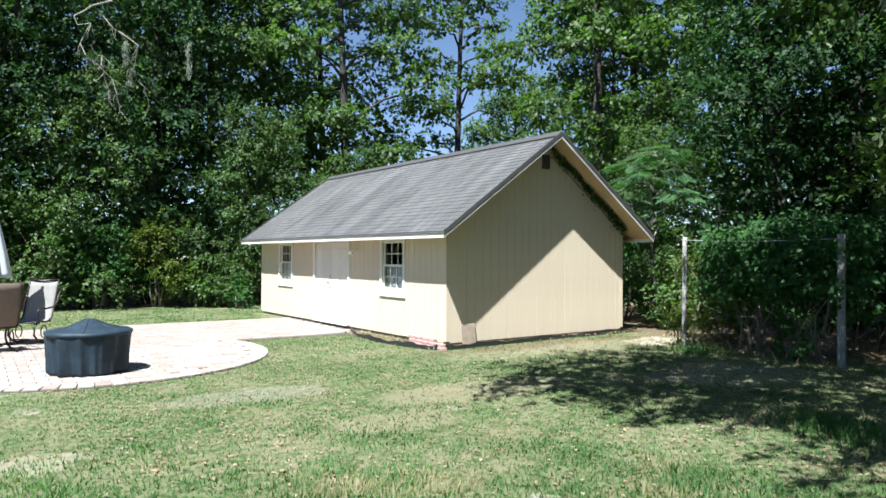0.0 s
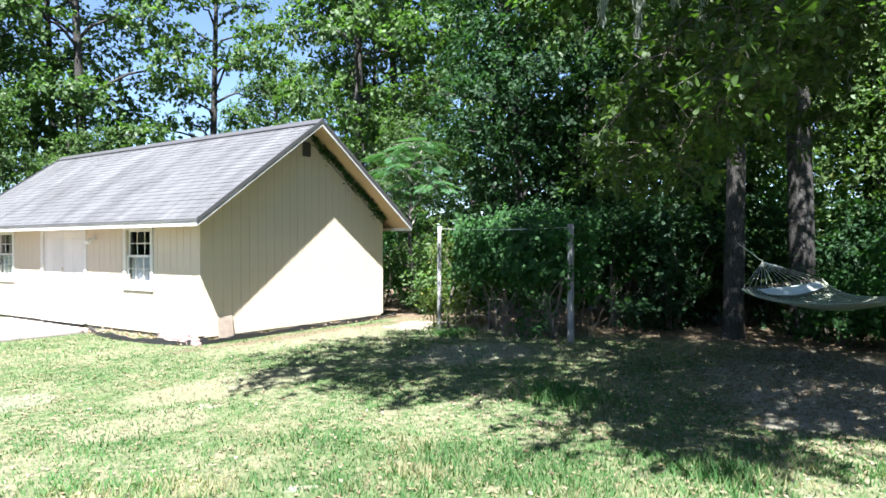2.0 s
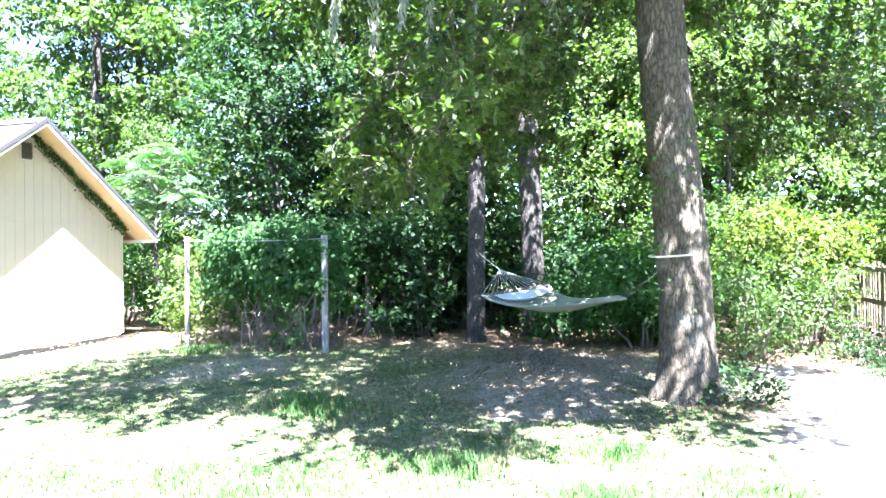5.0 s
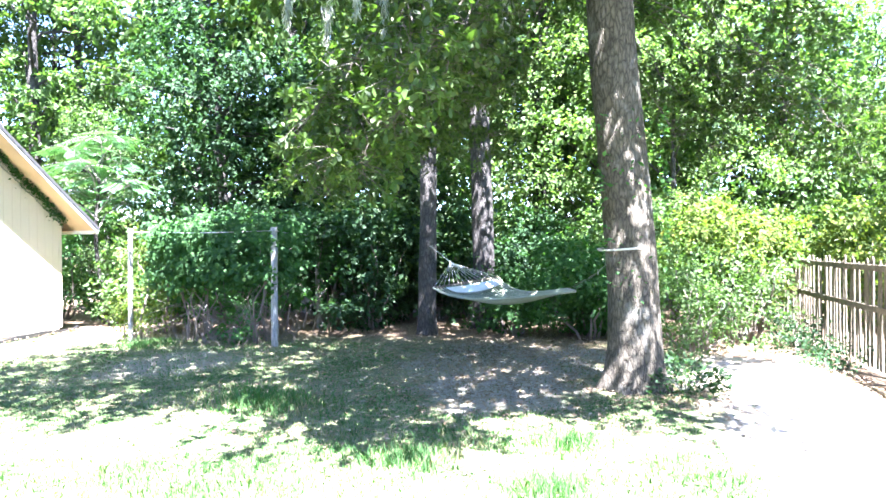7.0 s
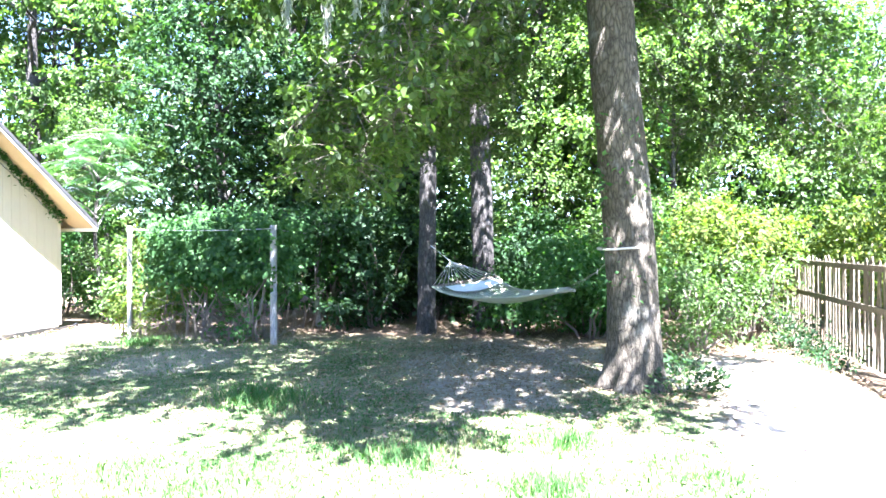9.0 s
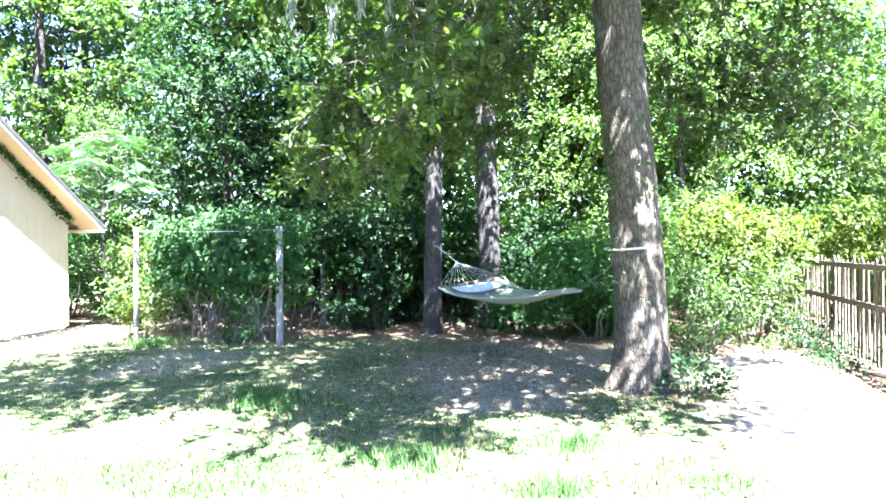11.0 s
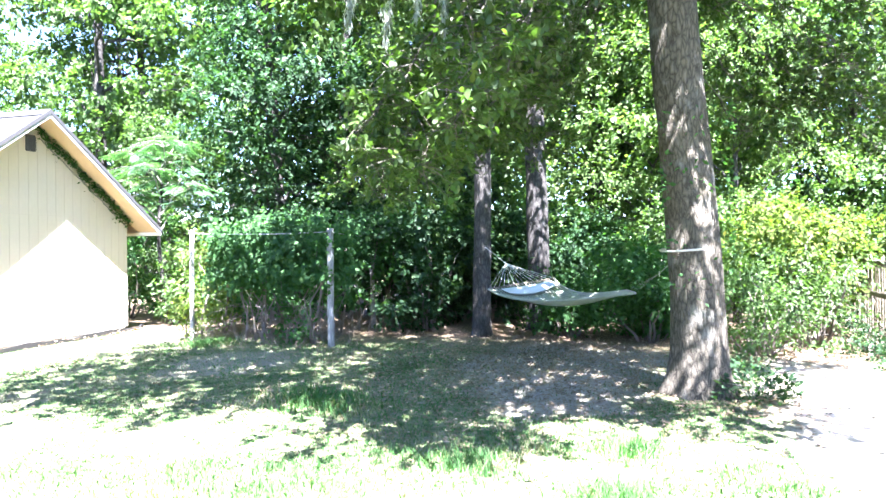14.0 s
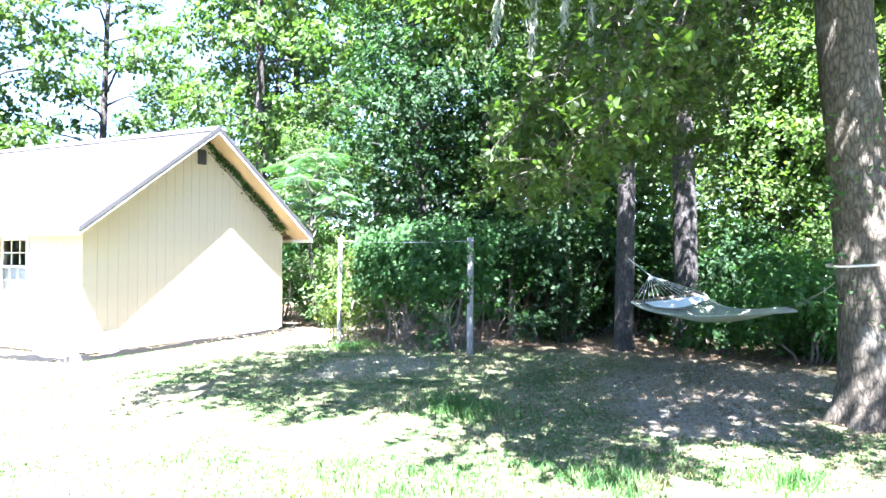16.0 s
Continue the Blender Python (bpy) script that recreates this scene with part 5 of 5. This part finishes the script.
def grass():
    rng = np.random.default_rng(102)
    want = 280000
    x = rng.uniform(-8.4, 5.6, want * 3)
    y = rng.uniform(-12.5, 13.5, want * 3)
    dist = np.hypot(x + 7.1, y + 10.6)
    thin = np.clip((6.0 / np.maximum(dist, 2.0)) ** 1.1, 0.12, 1.0) * (dist > 1.6)
    roll = rng.uniform(0, 1, want * 3)
    sel = np.nonzero(roll < thin)[0][:want]
    pts = []
    for i in sel:
        c = noise.noise(Vector((x[i] * 0.9, y[i] * 0.9, 3.0))) + 0.6 * noise.noise(Vector((x[i] * 2.6, y[i] * 2.6, 9.0)))
        lush = max(0.5, min(1.0, 0.72 + c * 0.55))
        if rng.uniform() < lush * (1 - bare(x[i], y[i])):
            pts.append((x[i], y[i], lush))
    for cx, cy, r, count in ((0.03, -6.6, 0.5, 600), (-0.3, -7.2, 0.45, 500), (-1.85, -9.06, 0.35, 700), (-2.25, -10.15, 0.25, 600),
                             (-1.1, -10.2, 0.3, 500), (3.7, -2.6, 0.4, 500)):
        for k in range(count):
            pts.append((cx + rng.normal(0, r * 0.6), cy + rng.normal(0, r * 0.6), 1.25))
    pts = np.array(pts)
    n = len(pts)
    p = np.stack([pts[:, 0], pts[:, 1], np.full(n, -0.005)], 1)
    zone = np.clip(1.5 - np.abs(np.hypot(pts[:, 0] + 7.1, pts[:, 1] + 10.6) - 4.9) / 1.7, 0, 1)
    h = (0.018 + 0.016 * pts[:, 2] + 0.058 * np.maximum(zone, pts[:, 2] > 1.1) * pts[:, 2] ** 2) * rng.uniform(0.6, 1.4, n)
    a = rng.uniform(0, 6.28, n)
    lean = np.stack([np.cos(a), np.sin(a), np.zeros(n)], 1)
    s = np.stack([-np.sin(a), np.cos(a), np.zeros(n)], 1) * (0.0036 + 0.00055 * np.hypot(pts[:, 0] + 7.1, pts[:, 1] + 10.6))[:, None]
    up = np.array([0, 0, 1.0])
    k = rng.uniform(0.3, 1.1, (n, 1))
    tip = p + up * h[:, None] * (1.0 - 0.25 * k) + lean * h[:, None] * 0.95 * k
    v = np.stack([p - s, p + s, tip], 1).reshape(-1, 3)
    tri = np.arange(3 * n).reshape(-1, 3)
    ob = part("grass", fast_mesh("grass", v, tri, GRASS_BLADE), GRASS_BLADE)
    tagged(ob, "uneven lawn grass with lush and thin patches", "grass", kind="stuff")


grass()


def litter():
    rng = np.random.default_rng(103)
    n = 27000
    x = np.concatenate([rng.normal(3.4, 2.4, n // 2), rng.uniform(-6.5, 5, n // 3), rng.uniform(3.5, 9, n // 6), rng.uniform(1.0, 7.0, 1600), rng.normal(1.1, 0.5, 700)])
    y = np.concatenate([rng.normal(-9.2, 1.8, n // 2), rng.uniform(-12, 3, n // 3), rng.uniform(-13.5, 0, n // 6), -13.72 + np.abs(rng.normal(0, 0.28, 1600)), rng.normal(-11.5, 0.4, 700)])
    ok = ~((x > -0.4) & (x < W + 0.1) & (y > -0.3))
    x, y = x[ok], y[ok]
    p = np.stack([x, y, rng.uniform(0.006, 0.03, len(x))], 1)
    a = rng.uniform(0, 6.28, len(x))
    d = np.stack([np.cos(a), np.sin(a), rng.normal(0, 0.15, len(x))], 1)
    ob = part("fallen_leaves", leaves("fallen_leaves", p, d, 0.05, DRY_LEAF, rng, 0.28, 3.0), DRY_LEAF)
    tagged(ob, "scattered dry brown fallen leaves", "leaves", kind="stuff")
    n = 1500
    u = rng.uniform(0, 1, n)
    x = np.where(u < 0.3, rng.uniform(-0.55, -0.04, n), rng.uniform(-0.3, W + 0.3, n))
    y = np.where(u < 0.3, rng.uniform(-0.2, 3.2, n), rng.uniform(-0.28, -0.04, n))
    p = np.stack([x, y, rng.uniform(0.01, 0.05, n)], 1)
    a = rng.uniform(0, 6.28, n)
    d = np.stack([np.cos(a), np.sin(a), rng.normal(0, 0.25, n)], 1)
    ob = part("bed_litter", leaves("bed_litter", p, d, 0.07, DRY_LEAF, rng, 0.3, 2.0), DRY_LEAF)
    ob.matrix_basis = SHED_AT
    tagged(ob, "dry leaves and straw in the shed's bed", "leaves", kind="stuff")


litter()


# ---- siding boards and shingles ----
def plank_mesh(w, z0, z1, slant=0.0):
    """A grooved siding board, its face to -y; slant: how much higher its right edge ends."""
    g = Geo()
    c = 0.0045
    v = [(c, 0.012, z0), (w - c, 0.012, z0), (c, 0, z0), (w - c, 0, z0), (c, 0.012, z1), (w - c, 0.012, z1 + slant), (c, 0, z1), (w - c, 0, z1 + slant)]
    g.add(v, [(2, 3, 7, 6), (0, 2, 6, 4), (3, 1, 5, 7), (6, 7, 5, 4), (0, 1, 3, 2)])
    return g.mesh("siding_board", SIDING)


STEP = 0.205
seam = 2.40
x = 0.072
while x < W - 0.075:
    w = min(STEP, W - 0.072 - x)
    lo = min(roof_z(x), roof_z(x + w)) - 0.115
    top = min(seam, lo)
    pieces = [(FLOOR - 0.03, top - 0.004, 0.0)]
    if lo > seam + 0.03:
        a, b = roof_z(x) - 0.115, roof_z(x + w) - 0.115
        pieces.append((seam + 0.008, a, b - a))
    elif lo < seam:
        a, b = roof_z(x) - 0.115, roof_z(x + w) - 0.115
        pieces = [(FLOOR - 0.03, a, b - a)]
    for z0, z1, sl in pieces:
        o = part("siding_board", plank_mesh(w, z0, z1, sl), SIDING, gable_south)
        o.matrix_basis = pose(x, 0, 0)
    x += STEP
part("seam_flashing", Geo().box(0.08, W - 0.08, -0.006, 0.003, seam - 0.002, seam + 0.006), SIDING, gable_south)
y = 0.072
marks = sorted({round(0.072 + STEP * k, 4) for k in range(50) if 0.072 + STEP * k < L - 0.08} | {L - 0.08} | {e for a, b, c, d in OPEN for e in (a - 0.086, b + 0.086)})
for a, b in zip(marks, marks[1:]):
    if b - a < 0.012:
        continue
    spans = [(FLOOR - 0.03, 2.10)]
    for p, q, c, d in OPEN:
        if b > p - 0.08 and a < q + 0.08:
            spans = [(lo, hi) for lo, hi in ((FLOOR - 0.03, c - 0.15), (d + 0.062, 2.10)) if hi - lo > 0.02]
    for lo, hi in spans:
        o = part("siding_board", plank_mesh(b - a, lo, hi), SIDING, front)
        o.matrix_basis = pose(0, b, 0, 0, 0, -90)

rng = np.random.default_rng(5)
run = W / 2 + OUT + 0.03
length = run * math.hypot(1, SLOPE)
tilt = math.degrees(math.atan(SLOPE))
expo, tab = 0.143, 0.33
tab_geo = Geo().box(0.0, tab - 0.006, 0.0, expo + 0.03, 0.0, 0.007)
tab_mesh = tab_geo.mesh("shingle", SHINGLE)
rows = int(length / expo)
cells = []
for r in range(rows):
    k, s = 0, ROOF_Y0 - 0.005 - (tab / 2 if r % 2 else 0)
    while s < ROOF_Y1:
        cells.append((r, max(s, ROOF_Y0 - 0.012), min(s + tab, ROOF_Y1 + 0.012)))
        s += tab


def shingle_pose(r, s, side):
    """The place of a tab's lower edge on one slope."""
    along = length - r * expo
    x = W / 2 + side * along / math.hypot(1, SLOPE)
    z = RIDGE - along / math.hypot(1, SLOPE) * SLOPE - 0.032
    if side < 0:
        return Matrix.Translation((x, s, z)) @ Matrix(((0, math.cos(radians(tilt)), -math.sin(radians(tilt)), 0), (-1, 0, 0, 0), (0, math.sin(radians(tilt)), math.cos(radians(tilt)), 0), (0, 0, 0, 1)))
    return Matrix.Translation((x, s, z)) @ Matrix(((0, -math.cos(radians(tilt)), math.sin(radians(tilt)), 0), (1, 0, 0, 0), (0, math.sin(radians(tilt)), math.cos(radians(tilt)), 0), (0, 0, 0, 1)))


near = sorted((c for c in cells if c[2] - c[1] > tab - 0.001), key=lambda c: c[1] + 0.02 * c[0])[:300]
taken = set(near)
for r, a, b in near:
    o = part("shingle", tab_mesh, SHINGLE, roof)
    o.matrix_basis = shingle_pose(r, b, -1) @ Matrix.Translation((0, 0, 0.004 + rng.uniform(0, 0.003))) @ pose(0, 0, 0, -2.2 + rng.normal(0, 0.2), 0, 0)
for side in (-1, 1):
    g = Geo()
    for c in cells:
        if side < 0 and c in taken:
            continue
        r, a, b = c
        m = shingle_pose(r, b if side < 0 else a, side) @ Matrix.Translation((0, 0, 0.004 + rng.uniform(0, 0.003))) @ pose(0, 0, 0, -2.2, 0, 0)
        q = Geo().box(0.0, b - a - 0.006, 0.0, expo + 0.03, 0.0, 0.007).moved(m)
        g.add(q.v, q.f)
    tagged(part("roof_cover", g, SHINGLE, roof), kind="stuff")
